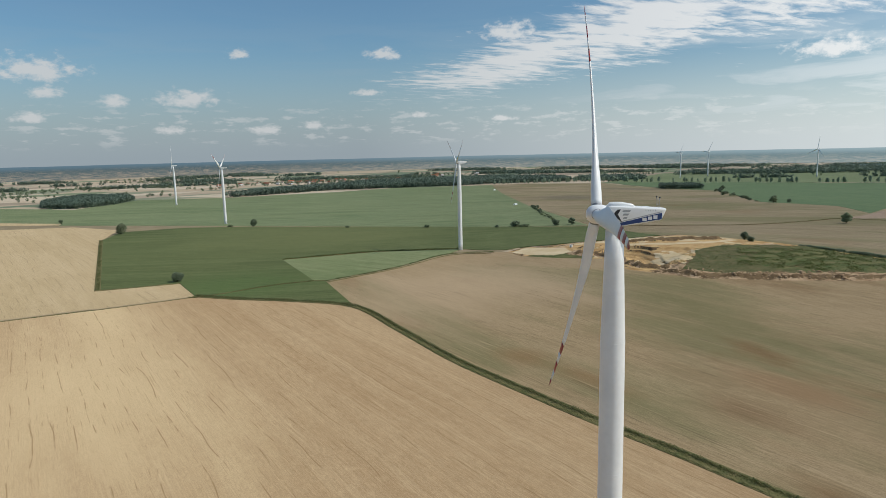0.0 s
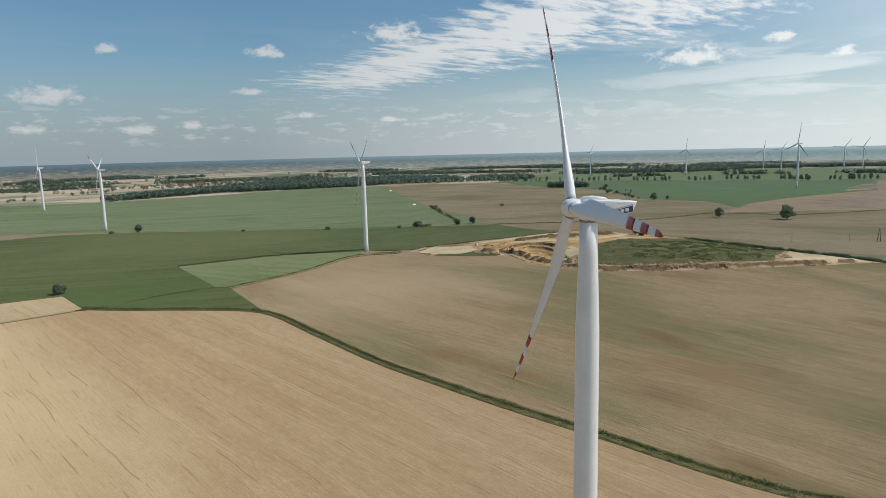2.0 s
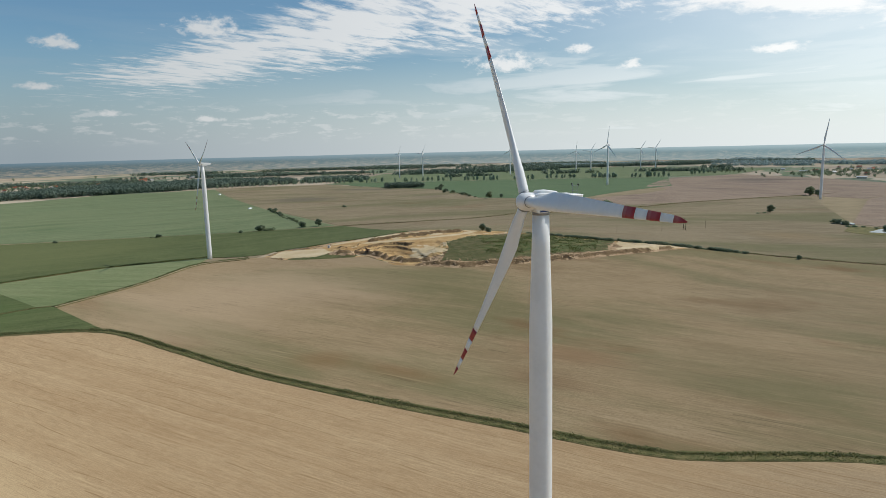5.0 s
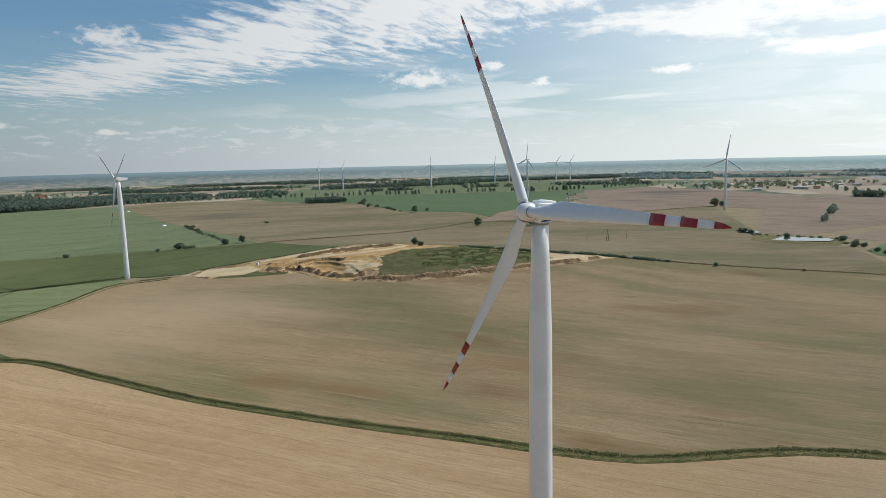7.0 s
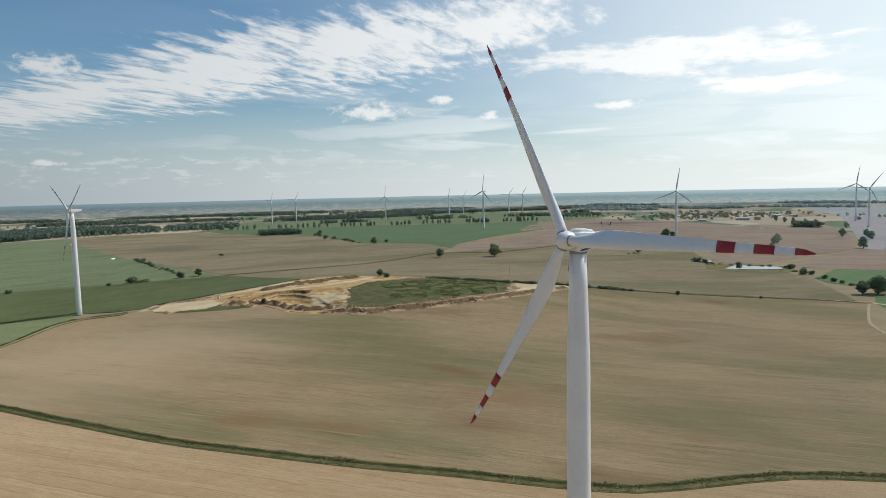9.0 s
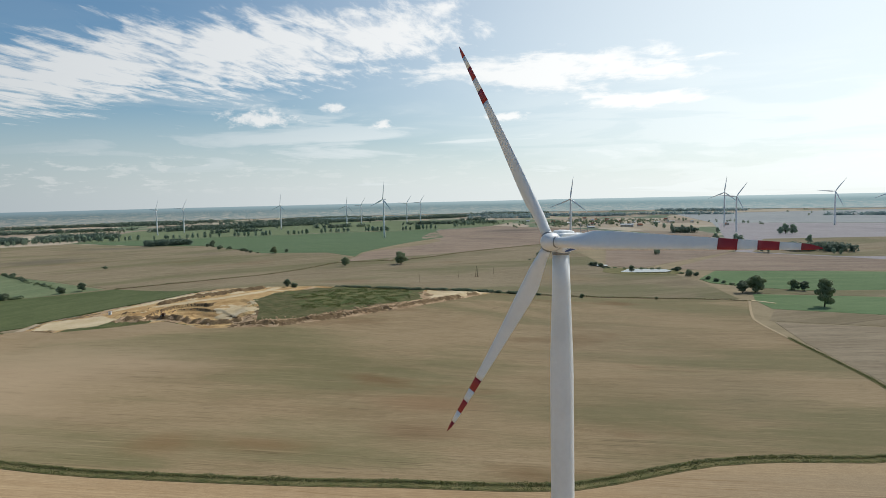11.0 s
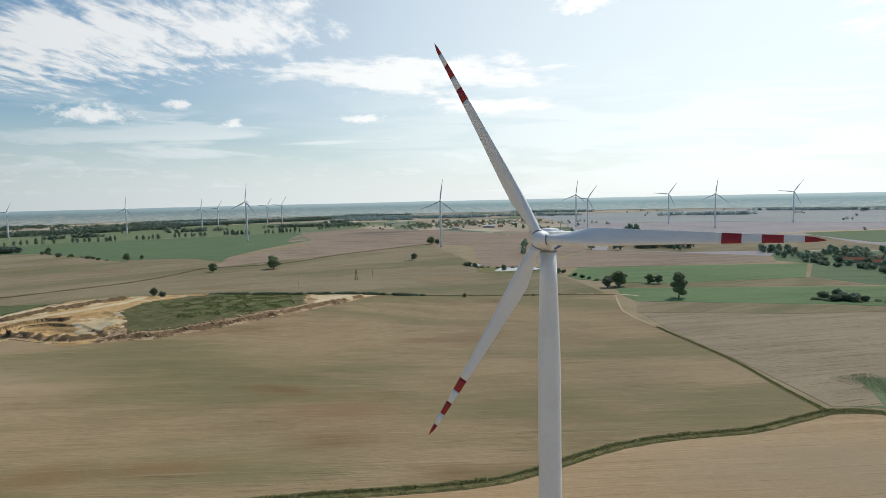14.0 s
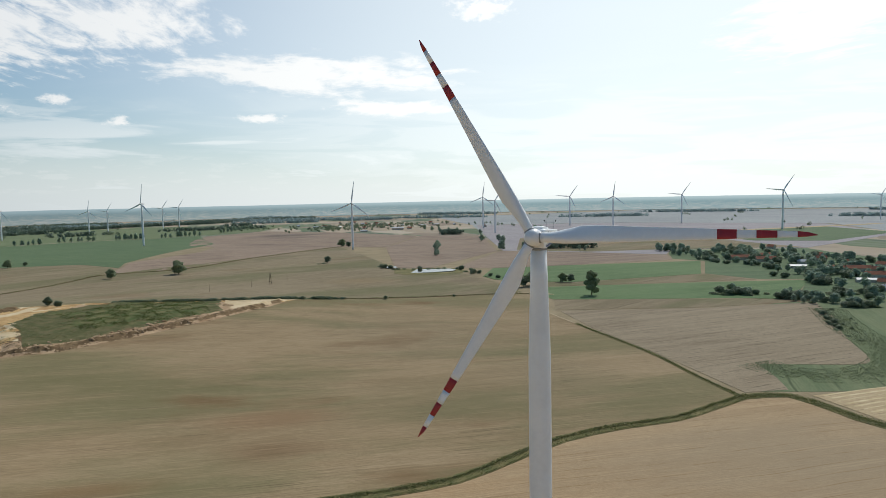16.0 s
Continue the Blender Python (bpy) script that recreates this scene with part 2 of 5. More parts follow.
        broken = range_node(t, noise_node(t, mapped(t, c, loc=(9, 70, 0), scale=(0.022 * 7.4 / swath, 1.0 / swath, 1)), 1.0, 3, 0.7), 0.49, 0.57)
        colour = mix_node(t, math_node(t, "MULTIPLY", range_node(t, seam, 0.05, 0.012), math_node(t, "MULTIPLY", broken, min(1.0, line * 2.4))), colour, deep)
    t.links.new(colour, b.inputs["Base Color"])
    relief(t, b, math_node(t, "ADD", rows_fine, math_node(t, "MULTIPLY", grain, 0.6)), 0.35, 0.25)
    return m


SOIL_BLOTS = [(300, 430, 150, 130, 0.65, (0.48, 0.355, 0.225)), (248, 148, 15, 34, 0.7, (0.18, 0.105, 0.05)), (290, 150, 14, 34, 0.6, (0.26, 0.15, 0.075)), (222, 262, 16, 22, 0.6, (0.23, 0.13, 0.055)), (300, 60, 40, 60, 0.4, (0.215, 0.18, 0.09)), (330, -20, 60, 50, 0.4, (0.22, 0.18, 0.10)), (470, 60, 110, 90, 0.3, (0.27, 0.215, 0.13)), (226, 215, 12, 40, 0.6, (0.24, 0.135, 0.06))]
# blots on the tan fields: cloud shadows painted dark, and some soil stains
SHADOW_SOIL_BLOTS = [(1390, 1190, 50, 130, 0.7, (0.15, 0.13, 0.095)), (1060, 1090, 80, 110, 0.75, (0.13, 0.11, 0.08)), (1120, 770, 50, 60, 0.6, (0.15, 0.12, 0.085)), (760, -70, 50, 40, 0.5, (0.16, 0.12, 0.075)), (790, 70, 40, 60, 0.4, (0.30, 0.20, 0.09))]
PLOUGH_BLOTS = [(2020, 230, 170, 120, 0.8, (0.12, 0.09, 0.075)), (1500, 250, 90, 90, 0.5, (0.15, 0.105, 0.08))]
M_STUBBLE = field("golden stubble", (0.485, 0.335, 0.185), (0.58, 0.43, 0.255), (0.385, 0.25, 0.128), 91, 0.45, 0.55, 0.45, 0.3, dash_colour=(0.28, 0.18, 0.085), blots=[(20, 420, 75, 330, 0.9, (0.64, 0.485, 0.28)), (205, -60, 60, 110, 0.6, (0.33, 0.265, 0.175)), (120, -120, 90, 110, 0.5, (0.36, 0.28, 0.18))])
M_GOLD = field("pale stubble", (0.54, 0.41, 0.24), (0.62, 0.48, 0.30), (0.43, 0.32, 0.17), 96, 0.4, 0.6, 0.3, 0.3)
M_BROWN = field("harvested loam", (0.375, 0.268, 0.15), (0.46, 0.34, 0.20), (0.26, 0.188, 0.098), 90, 0.85, 0.6, 0.6, 0.12, 0.0075, green=0.65, rust=0.75, blots=SOIL_BLOTS)
M_TAN = field("dry tan field", (0.30, 0.235, 0.145), (0.375, 0.295, 0.185), (0.21, 0.165, 0.095), 120, 0.9, 0.8, 0.3, 0.22, green=0.7, rust=0.4, blots=SHADOW_SOIL_BLOTS, swath=26)
M_RED = field("reddish ploughed field", (0.345, 0.245, 0.17), (0.425, 0.325, 0.235), (0.20, 0.14, 0.10), 100, 0.9, 0.9, 0.3, 0.2, blots=PLOUGH_BLOTS, swath=40, gloss=0.19)
# the next two are paled to blue-grey: distance haze put into the base colour
M_PLUM_HAZED = field("ploughed field with painted haze", (0.36, 0.325, 0.325), (0.44, 0.395, 0.375), (0.25, 0.225, 0.24), 60, 0.8, 0.6, 0.1, 0.1, gloss=0.28)
M_SLATE_HAZED = field("far field with painted haze", (0.36, 0.375, 0.365), (0.45, 0.445, 0.42), (0.26, 0.285, 0.285), 40, 0.9, 0.8, 0.1, 0.1, 0.0025, gloss=0.24)
M_GREYTAN = field("grey-tan stubble", (0.355, 0.28, 0.182), (0.45, 0.36, 0.24), (0.235, 0.18, 0.115), 100, 0.7, 0.8, 0.6, 0.4)
M_GREEN = field("dark green beet crop", (0.112, 0.135, 0.05), (0.175, 0.19, 0.08), (0.062, 0.088, 0.03), 150, 0.8, 0.8, 0.5, 0.3, blots=[(330, 860, 300, 230, 0.7, (0.155, 0.165, 0.066)), (130, 570, 100, 70, 0.7, (0.085, 0.135, 0.042))], dash_colour=(0.03, 0.05, 0.015))
M_GREEN_UP = field("pale green meadow", (0.18, 0.225, 0.115), (0.26, 0.28, 0.15), (0.12, 0.165, 0.075), 150, 0.9, 0.9, 0.2, 0.25, swath=24)
M_GREEN_PALE = field("light green clover", (0.215, 0.255, 0.12), (0.30, 0.31, 0.165), (0.135, 0.175, 0.07), 110, 0.8, 0.9, 0.1, 0.2)
M_GREEN_FAR = field("green pasture", (0.115, 0.18, 0.08), (0.165, 0.22, 0.105), (0.085, 0.14, 0.06), 80, 0.7, 0.8, 0.2, 0.2, swath=30, gloss=0.2)
M_GREEN_VIVID = field("fresh green crop", (0.125, 0.215, 0.08), (0.19, 0.265, 0.115), (0.09, 0.16, 0.055), 100, 0.8, 0.8, 0.1, 0.2, gloss=0.2)
M_VERGE = worn("rough verge grass", (0.095, 0.105, 0.038), (0.21, 0.175, 0.08), 0.16, 0.95, bump=0.6, fine=9)
M_MARGIN = worn("dry field margin", (0.23, 0.185, 0.11), (0.295, 0.235, 0.145), 0.03, 0.95, bump=0.4, fine=14)
M_TRACK = worn("dirt track", (0.43, 0.335, 0.215), (0.33, 0.255, 0.155), 0.15, 0.95, bump=0.4, fine=8)
M_SOIL = worn("dark earth bank", (0.15, 0.105, 0.06), (0.23, 0.165, 0.095), 0.10, 0.95, bump=0.5, fine=8)


def patchwork(name):
    """Small strip fields out to the horizon: each cell has its own crop."""
    m, t, b = material(name, 0.95)
    b.inputs["Specular IOR Level"].default_value = 0.1
    b.inputs["Diffuse Roughness"].default_value = 0.3
    c = coords(t)
    bend = noise_node(t, c, 0.0011, 2)
    turned = mapped(t, c, rot=(0, 0, radians(-24)), scale=(0.0034, 0.0075, 1))
    shift = t.nodes.new("ShaderNodeVectorMath")
    shift.operation = "ADD"
    t.links.new(turned, shift.inputs[0])
    t.links.new(bend, shift.inputs[1])
    cell = t.nodes.new("ShaderNodeTexVoronoi")
    cell.distance, cell.feature = "CHEBYCHEV", "F1"
    cell.inputs["Scale"].default_value = 1.0
    cell.inputs["Randomness"].default_value = 0.85
    t.links.new(shift.outputs[0], cell.inputs["Vector"])
    pick = t.nodes.new("ShaderNodeSeparateColor")
    t.links.new(cell.outputs["Color"], pick.inputs[0])
    ramp = t.nodes.new("ShaderNodeValToRGB")
    ramp.color_ramp.interpolation = "CONSTANT"
    crops = [(0.0, (0.42, 0.335, 0.235)), (0.2, (0.50, 0.42, 0.31)), (0.36, (0.30, 0.24, 0.175)), (0.5, (0.16, 0.205, 0.115)), (0.6, (0.46, 0.375, 0.27)),
             (0.72, (0.125, 0.17, 0.105)), (0.82, (0.35, 0.285, 0.21)), (0.92, (0.21, 0.225, 0.15))]
    for k, (p, col) in enumerate(crops):
        e = ramp.color_ramp.elements[k] if k < 2 else ramp.color_ramp.elements.new(p)
        e.position, e.color = p, (*col, 1)
    t.links.new(pick.outputs[0], ramp.inputs[0])
    strips = noise_node(t, mapped(t, c, rot=(0, 0, radians(-24)), scale=(0.002, 0.05, 1)), 1.0, 4, 0.6)
    mott = noise_node(t, c, 0.01, 6, 0.65)
    colour = mix_node(t, math_node(t, "MULTIPLY", range_node(t, strips, 0.45, 0.6), 0.2), ramp.outputs[0], (0.40, 0.365, 0.315))
    colour = mix_node(t, math_node(t, "MULTIPLY", range_node(t, mott, 0.5, 0.7), 0.25), colour, (0.17, 0.15, 0.11))
    t.links.new(colour, b.inputs["Base Color"])
    return m


M_PATCH = patchwork("strip fields")
M_STRAW = worn("cut straw", (0.62, 0.52, 0.33), (0.50, 0.39, 0.22), 0.2, 0.9, bump=0.6, fine=10)
M_SAND = worn("pale sand", (0.62, 0.51, 0.335), (0.50, 0.385, 0.225), 0.05, 0.95, bump=0.5, fine=12)
M_OCHRE = worn("ochre sand and clay", (0.36, 0.215, 0.09), (0.54, 0.37, 0.175), 0.07, 0.95, bump=0.6, fine=10)
M_RUBBLE = worn("brown overburden soil", (0.115, 0.075, 0.04), (0.22, 0.15, 0.08), 0.12, 0.95, bump=0.8, fine=8)
M_WEEDS = worn("weedy ground", (0.062, 0.092, 0.028), (0.165, 0.15, 0.065), 0.11, 0.95, bump=0.7, fine=10)
M_WEEDS_DRY = worn("dry weedy soil", (0.15, 0.128, 0.062), (0.072, 0.085, 0.03), 0.13, 0.95, bump=0.8, fine=9)
M_BANK = worn("pinkish tan bank soil", (0.50, 0.36, 0.225), (0.30, 0.195, 0.11), 0.08, 0.95, bump=0.8, fine=8)
M_WHITE = worn("white gelcoat", (0.80, 0.81, 0.81), (0.70, 0.71, 0.71), 0.12, 0.38, bump=0.0, fine=9, amount=0.6)
M_TOWER = worn("white tower paint", (0.79, 0.80, 0.80), (0.69, 0.70, 0.70), 0.10, 0.42, bump=0.0, fine=9, amount=0.6)
M_REDBAND = worn("red warning paint", (0.34, 0.018, 0.02), (0.28, 0.015, 0.018), 0.5, 0.4, bump=0.0)
M_NAVY = worn("navy blue foil", (0.015, 0.04, 0.15), (0.02, 0.05, 0.17), 0.5, 0.35, bump=0.0)
M_BLACK = worn("black foil", (0.02, 0.02, 0.022), (0.03, 0.03, 0.03), 0.5, 0.4, bump=0.0)
M_GREYFOIL = worn("grey foil", (0.33, 0.35, 0.36), (0.38, 0.40, 0.41), 0.5, 0.4, bump=0.0)
M_STEEL = worn("galvanised steel", (0.32, 0.33, 0.34), (0.22, 0.23, 0.24), 1.2, 0.5, 0.6, bump=0.0)
M_RUST = worn("rusty dark steel", (0.13, 0.06, 0.04), (0.07, 0.045, 0.035), 0.8, 0.8, 0.1)
M_BARK = worn("bark", (0.09, 0.065, 0.045), (0.05, 0.038, 0.028), 1.2, 0.95, bump=0.5)
M_CONCRETE = worn("weathered concrete", (0.38, 0.36, 0.33), (0.28, 0.265, 0.245), 0.6, 0.9)
M_WALL = worn("light render wall", (0.58, 0.53, 0.45), (0.46, 0.41, 0.34), 0.25, 0.9)
M_ROOF = worn("red clay roof tiles", (0.30, 0.115, 0.065), (0.20, 0.085, 0.055), 0.35, 0.85, bump=0.4)
M_ROOF_GREY = worn("grey sheet roof", (0.50, 0.52, 0.53), (0.38, 0.39, 0.40), 0.3, 0.55)
M_GLASS = worn("dark window glass", (0.03, 0.04, 0.05), (0.05, 0.06, 0.07), 0.5, 0.08, bump=0.0)
M_DOOR = worn("brown wooden door", (0.12, 0.07, 0.04), (0.08, 0.05, 0.03), 1.5, 0.7)


def leaves(name, a, b_col, c_col):
    m, t, b = material(name, 0.6)
    b.inputs["Specular IOR Level"].default_value = 0.4
    g = t.nodes.new("ShaderNodeNewGeometry").outputs["Random Per Island"]
    n = noise_node(t, coords(t), 0.5, 3)
    info = t.nodes.new("ShaderNodeObjectInfo").outputs["Random"]
    col = mix_node(t, math_node(t, "MULTIPLY", g, 0.7), a, b_col)
    col = mix_node(t, math_node(t, "MULTIPLY", range_node(t, math_node(t, "ADD", n, math_node(t, "MULTIPLY", math_node(t, "SUBTRACT", info, 0.5), 0.25)), 0.4, 0.7), 0.6), col, c_col)
    t.links.new(col, b.inputs["Base Color"])
    thin, both = t.nodes.new("ShaderNodeBsdfTranslucent"), t.nodes.new("ShaderNodeMixShader")
    both.inputs[0].default_value = 0.4
    t.links.new(col, thin.inputs[0])
    t.links.new(b.outputs[0], both.inputs[1])
    t.links.new(thin.outputs[0], both.inputs[2])
    t.links.new(both.outputs[0], t.nodes["Material Output"].inputs[0])
    return m


M_LEAF = leaves("broadleaf foliage", (0.20, 0.26, 0.14), (0.29, 0.33, 0.18), (0.23, 0.28, 0.16))
M_LEAF_DARK = leaves("dark woodland foliage", (0.15, 0.20, 0.12), (0.22, 0.265, 0.155), (0.175, 0.215, 0.14))
M_LEAF_WILLOW = leaves("grey-green willow foliage", (0.19, 0.225, 0.13), (0.25, 0.28, 0.16), (0.20, 0.235, 0.14))
M_GRASS = leaves("long verge grass", (0.13, 0.155, 0.052), (0.29, 0.25, 0.115), (0.10, 0.12, 0.042))
M_LEAF_WOOD = leaves("deep green wood canopy", (0.115, 0.17, 0.125), (0.175, 0.225, 0.16), (0.135, 0.185, 0.145))
# lane and village trees: haze against the sun lightens the leaf colour itself
M_LEAF_LANE_HAZED = leaves("lane and garden foliage with painted haze", (0.31, 0.40, 0.29), (0.40, 0.47, 0.32), (0.33, 0.41, 0.31))
M_WEED_LEAF = leaves("green weeds", (0.09, 0.13, 0.035), (0.17, 0.175, 0.06), (0.11, 0.14, 0.045))

m_water, t_water, b_water = material("pond water", 0.06)
b_water.inputs["Base Color"].default_value = (0.05, 0.06, 0.055, 1)
relief(t_water, b_water, noise_node(t_water, coords(t_water), 1.2, 3), 0.05, 0.1)
# horizon forest on the sun's side: pale blue haze painted into the leaf colour
M_LEAF_HAZED = leaves("forest foliage with painted haze", (0.27, 0.36, 0.35), (0.34, 0.42, 0.40), (0.28, 0.37, 0.37))


def distance_backdrop():
    """The last hazy band of land under the sky, too far off to shift."""
    m, t, b = material("distance", 1.0)
    c = coords(t)
    sp = t.nodes.new("ShaderNodeSeparateXYZ")
    t.links.new(c, sp.inputs[0])
    around = math_node(t, "ARCTAN2", math_node(t, "SUBTRACT", sp.outputs[1], 60.0), math_node(t, "SUBTRACT", sp.outputs[0], 60.0))
    v = t.nodes.new("ShaderNodeCombineXYZ")
    t.links.new(around, v.inputs[0])
    # lines of fields draw together towards the skyline
    t.links.new(math_node(t, "LOGARITHM", math_node(t, "SUBTRACT", 122.0, sp.outputs[2]), math.e), v.inputs[1])
    v = v.outputs[0]
    high = range_node(t, sp.outputs[2], 0.0, 84.0, 0.0, 1.0, False)
    cell = t.nodes.new("ShaderNodeTexVoronoi")
    cell.distance, cell.feature = "CHEBYCHEV", "F1"
    cell.inputs["Scale"].default_value = 1.0
    t.links.new(mapped(t, v, scale=(120, 34, 1)), cell.inputs["Vector"])
    pick = t.nodes.new("ShaderNodeSeparateColor")
    t.links.new(cell.outputs["Color"], pick.inputs[0])
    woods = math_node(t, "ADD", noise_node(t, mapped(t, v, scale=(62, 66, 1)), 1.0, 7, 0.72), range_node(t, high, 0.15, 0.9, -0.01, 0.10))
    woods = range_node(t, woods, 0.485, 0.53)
    # haze painted into the glow: paler and bluer towards the sun and the skyline
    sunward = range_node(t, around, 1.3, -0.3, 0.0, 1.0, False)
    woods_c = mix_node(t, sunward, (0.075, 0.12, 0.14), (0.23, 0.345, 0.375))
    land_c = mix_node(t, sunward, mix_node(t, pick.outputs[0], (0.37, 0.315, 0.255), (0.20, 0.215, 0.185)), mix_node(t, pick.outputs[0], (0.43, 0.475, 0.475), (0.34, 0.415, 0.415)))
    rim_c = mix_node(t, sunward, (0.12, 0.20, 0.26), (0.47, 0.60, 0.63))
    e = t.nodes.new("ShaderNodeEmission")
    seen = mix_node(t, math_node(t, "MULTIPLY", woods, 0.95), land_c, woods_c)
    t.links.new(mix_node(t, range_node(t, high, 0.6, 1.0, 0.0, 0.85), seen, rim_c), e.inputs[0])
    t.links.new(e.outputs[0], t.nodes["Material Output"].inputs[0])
    return m


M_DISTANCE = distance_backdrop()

# ---- helpers for building ----
from mathutils import geometry


def part(name, bm, mat, parent, label=""):
    me = bpy.data.meshes.new(name)
    bm.to_mesh(me)
    bm.free()
    for m in mat if isinstance(mat, (list, tuple)) else [mat]:
        me.materials.append(m)
    ob = new(name, me)
    ob.parent = parent
    if label:
        tagged(ob, label)
    return ob


def mesh_np(name, verts, faces, mats, smooth=False):
    me = bpy.data.meshes.new(name)
    me.from_pydata([tuple(v) for v in verts], [], [tuple(f) for f in faces])
    for m in mats if isinstance(mats, (list, tuple)) else [mats]:
        me.materials.append(m)
    if smooth:
        me.shade_smooth()
    return me


def thing(name, label, category, group="", m=None, kind=""):
    ob = new(name)
    ob.empty_display_size = 0.5
    if m is not None:
        ob.matrix_basis = m
    return tagged(ob, label, category, group, kind)


def box(bm, x0, x1, y0, y1, z0, z1):
    v = [bm.verts.new((x, y, z)) for z in (z0, z1) for y in (y0, y1) for x in (x0, x1)]
    for f in ((0, 2, 3, 1), (4, 5, 7, 6), (0, 1, 5, 4), (2, 6, 7, 3), (0, 4, 6, 2), (1, 3, 7, 5)):
        bm.faces.new([v[i] for i in f])


def boxes(*dims):
    bm = bmesh.new()
    for d in dims:
        box(bm, *d)
    return bm


def loft(rings, cap=True, smooth=True):
    """Skins rings of points, in order."""
    bm = bmesh.new()
    made = [[bm.verts.new(p) for p in r] for r in rings]
    for a, b in zip(made, made[1:]):
        n = len(a)
        for i in range(n):
            f = bm.faces.new((a[i], a[(i + 1) % n], b[(i + 1) % n], b[i]))
            f.smooth = smooth
    if cap:
        bm.faces.new(list(reversed(made[0])))
        bm.faces.new(made[-1])
    bmesh.ops.recalc_face_normals(bm, faces=bm.faces)
    return bm


def tube(a, b, ra, rb, n=8, smooth=True):
    a, b = Vector(a), Vector(b)
    q = (b - a).to_track_quat("Z", "Y")
    ring = lambda c, r: [c + q @ Vector((r * math.cos(2 * math.pi * i / n), r * math.sin(2 * math.pi * i / n), 0)) for i in range(n)]
    return loft([ring(a, ra), ring(b, rb)], smooth=smooth)


def tubes(*runs, n=6):
    bm = bmesh.new()
    for a, b, r in runs:
        one = tube(a, b, r, r, n)
        me = bpy.data.meshes.new("run")
        one.to_mesh(me)
        one.free()
        bm.from_mesh(me)
        bpy.data.meshes.remove(me)
    return bm


# ---- the lie of the land ----
EDGE = 4840.0
QUARRY = np.array([(426, 534), (457, 543), (516, 512), (545, 490), (617, 460), (612, 372), (616, 313), (612, 235), (622, 148), (567, 174), (516, 215),
                   (470, 262), (436, 305), (425, 365), (447, 414), (431, 451), (418, 500)], float)


def inside(x, y, poly):
    """Metres inside an outline (negative outside), for arrays."""
    best, odd = np.full(np.shape(x), 1e9), np.zeros(np.shape(x), bool)
    for (ax, ay), (bx, by) in zip(poly, np.roll(poly, -1, 0)):
        dx, dy = bx - ax, by - ay
        k = np.clip(((x - ax) * dx + (y - ay) * dy) / (dx * dx + dy * dy), 0, 1)
        best = np.minimum(best, np.hypot(x - ax - k * dx, y - ay - k * dy))
        odd ^= ((ay > y) != (by > y)) & (x < dx * (y - ay) / (dy if dy else 1e-9) + ax)
    return np.where(odd, best, -best)


def terrain(x, y):
    x, y = np.asarray(x, float), np.asarray(y, float)
    h = -1.5 + 14 * np.exp(-((x - 550) / 170) ** 2 - ((y - 350) / 170) ** 2) + 5 * np.exp(-((x - 576) / 120) ** 2 - ((y - 165) / 80) ** 2)
    h = h + 17 * np.exp(-((x - 1150) / 550) ** 2 - ((y - 480) / 450) ** 2)
    s = np.clip((np.hypot(x - 60, y - 60) - 2200) / 2650, 0, 1)
    return h + 16 * s * s * (1.6 - 0.6 * s)


def up(x, y):
    return float(terrain(x, y))


def smooth01(v, a, b):
    s = np.clip((v - a) / (b - a), 0, 1)
    return s * s * (3 - 2 * s)


radii = np.concatenate([[0], np.linspace(20, 900, 90), np.geomspace(915, EDGE, 70)])
turns = np.linspace(0, 2 * np.pi, 361)[:-1]
rr, aa = np.meshgrid(radii[1:], turns, indexing="ij")
gx, gy = 60 + rr * np.cos(aa), 60 + rr * np.sin(aa)
gz = terrain(gx, gy) - 18 * smooth01(inside(gx, gy, QUARRY), 0, 9)
verts = np.concatenate([[(60, 60, up(60, 60))], np.stack([gx, gy, gz], -1).reshape(-1, 3)])
N = len(turns)
faces = [(0, 1 + i, 1 + (i + 1) % N) for i in range(N)]
for k in range(len(radii) - 2):
    a, b = 1 + k * N, 1 + (k + 1) * N
    faces += [(a + i, b + i, b + (i + 1) % N, a + (i + 1) % N) for i in range(N)]
tagged(new("ground", mesh_np("ground", verts, faces, M_PATCH, True)), "wide farmland of tan and green strip fields to the horizon", "ground", kind="structure")


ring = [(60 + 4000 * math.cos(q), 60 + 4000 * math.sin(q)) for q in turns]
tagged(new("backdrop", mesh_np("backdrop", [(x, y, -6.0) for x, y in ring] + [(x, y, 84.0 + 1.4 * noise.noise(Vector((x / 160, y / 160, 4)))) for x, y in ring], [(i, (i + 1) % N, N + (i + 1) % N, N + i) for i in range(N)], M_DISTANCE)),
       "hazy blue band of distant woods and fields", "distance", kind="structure")


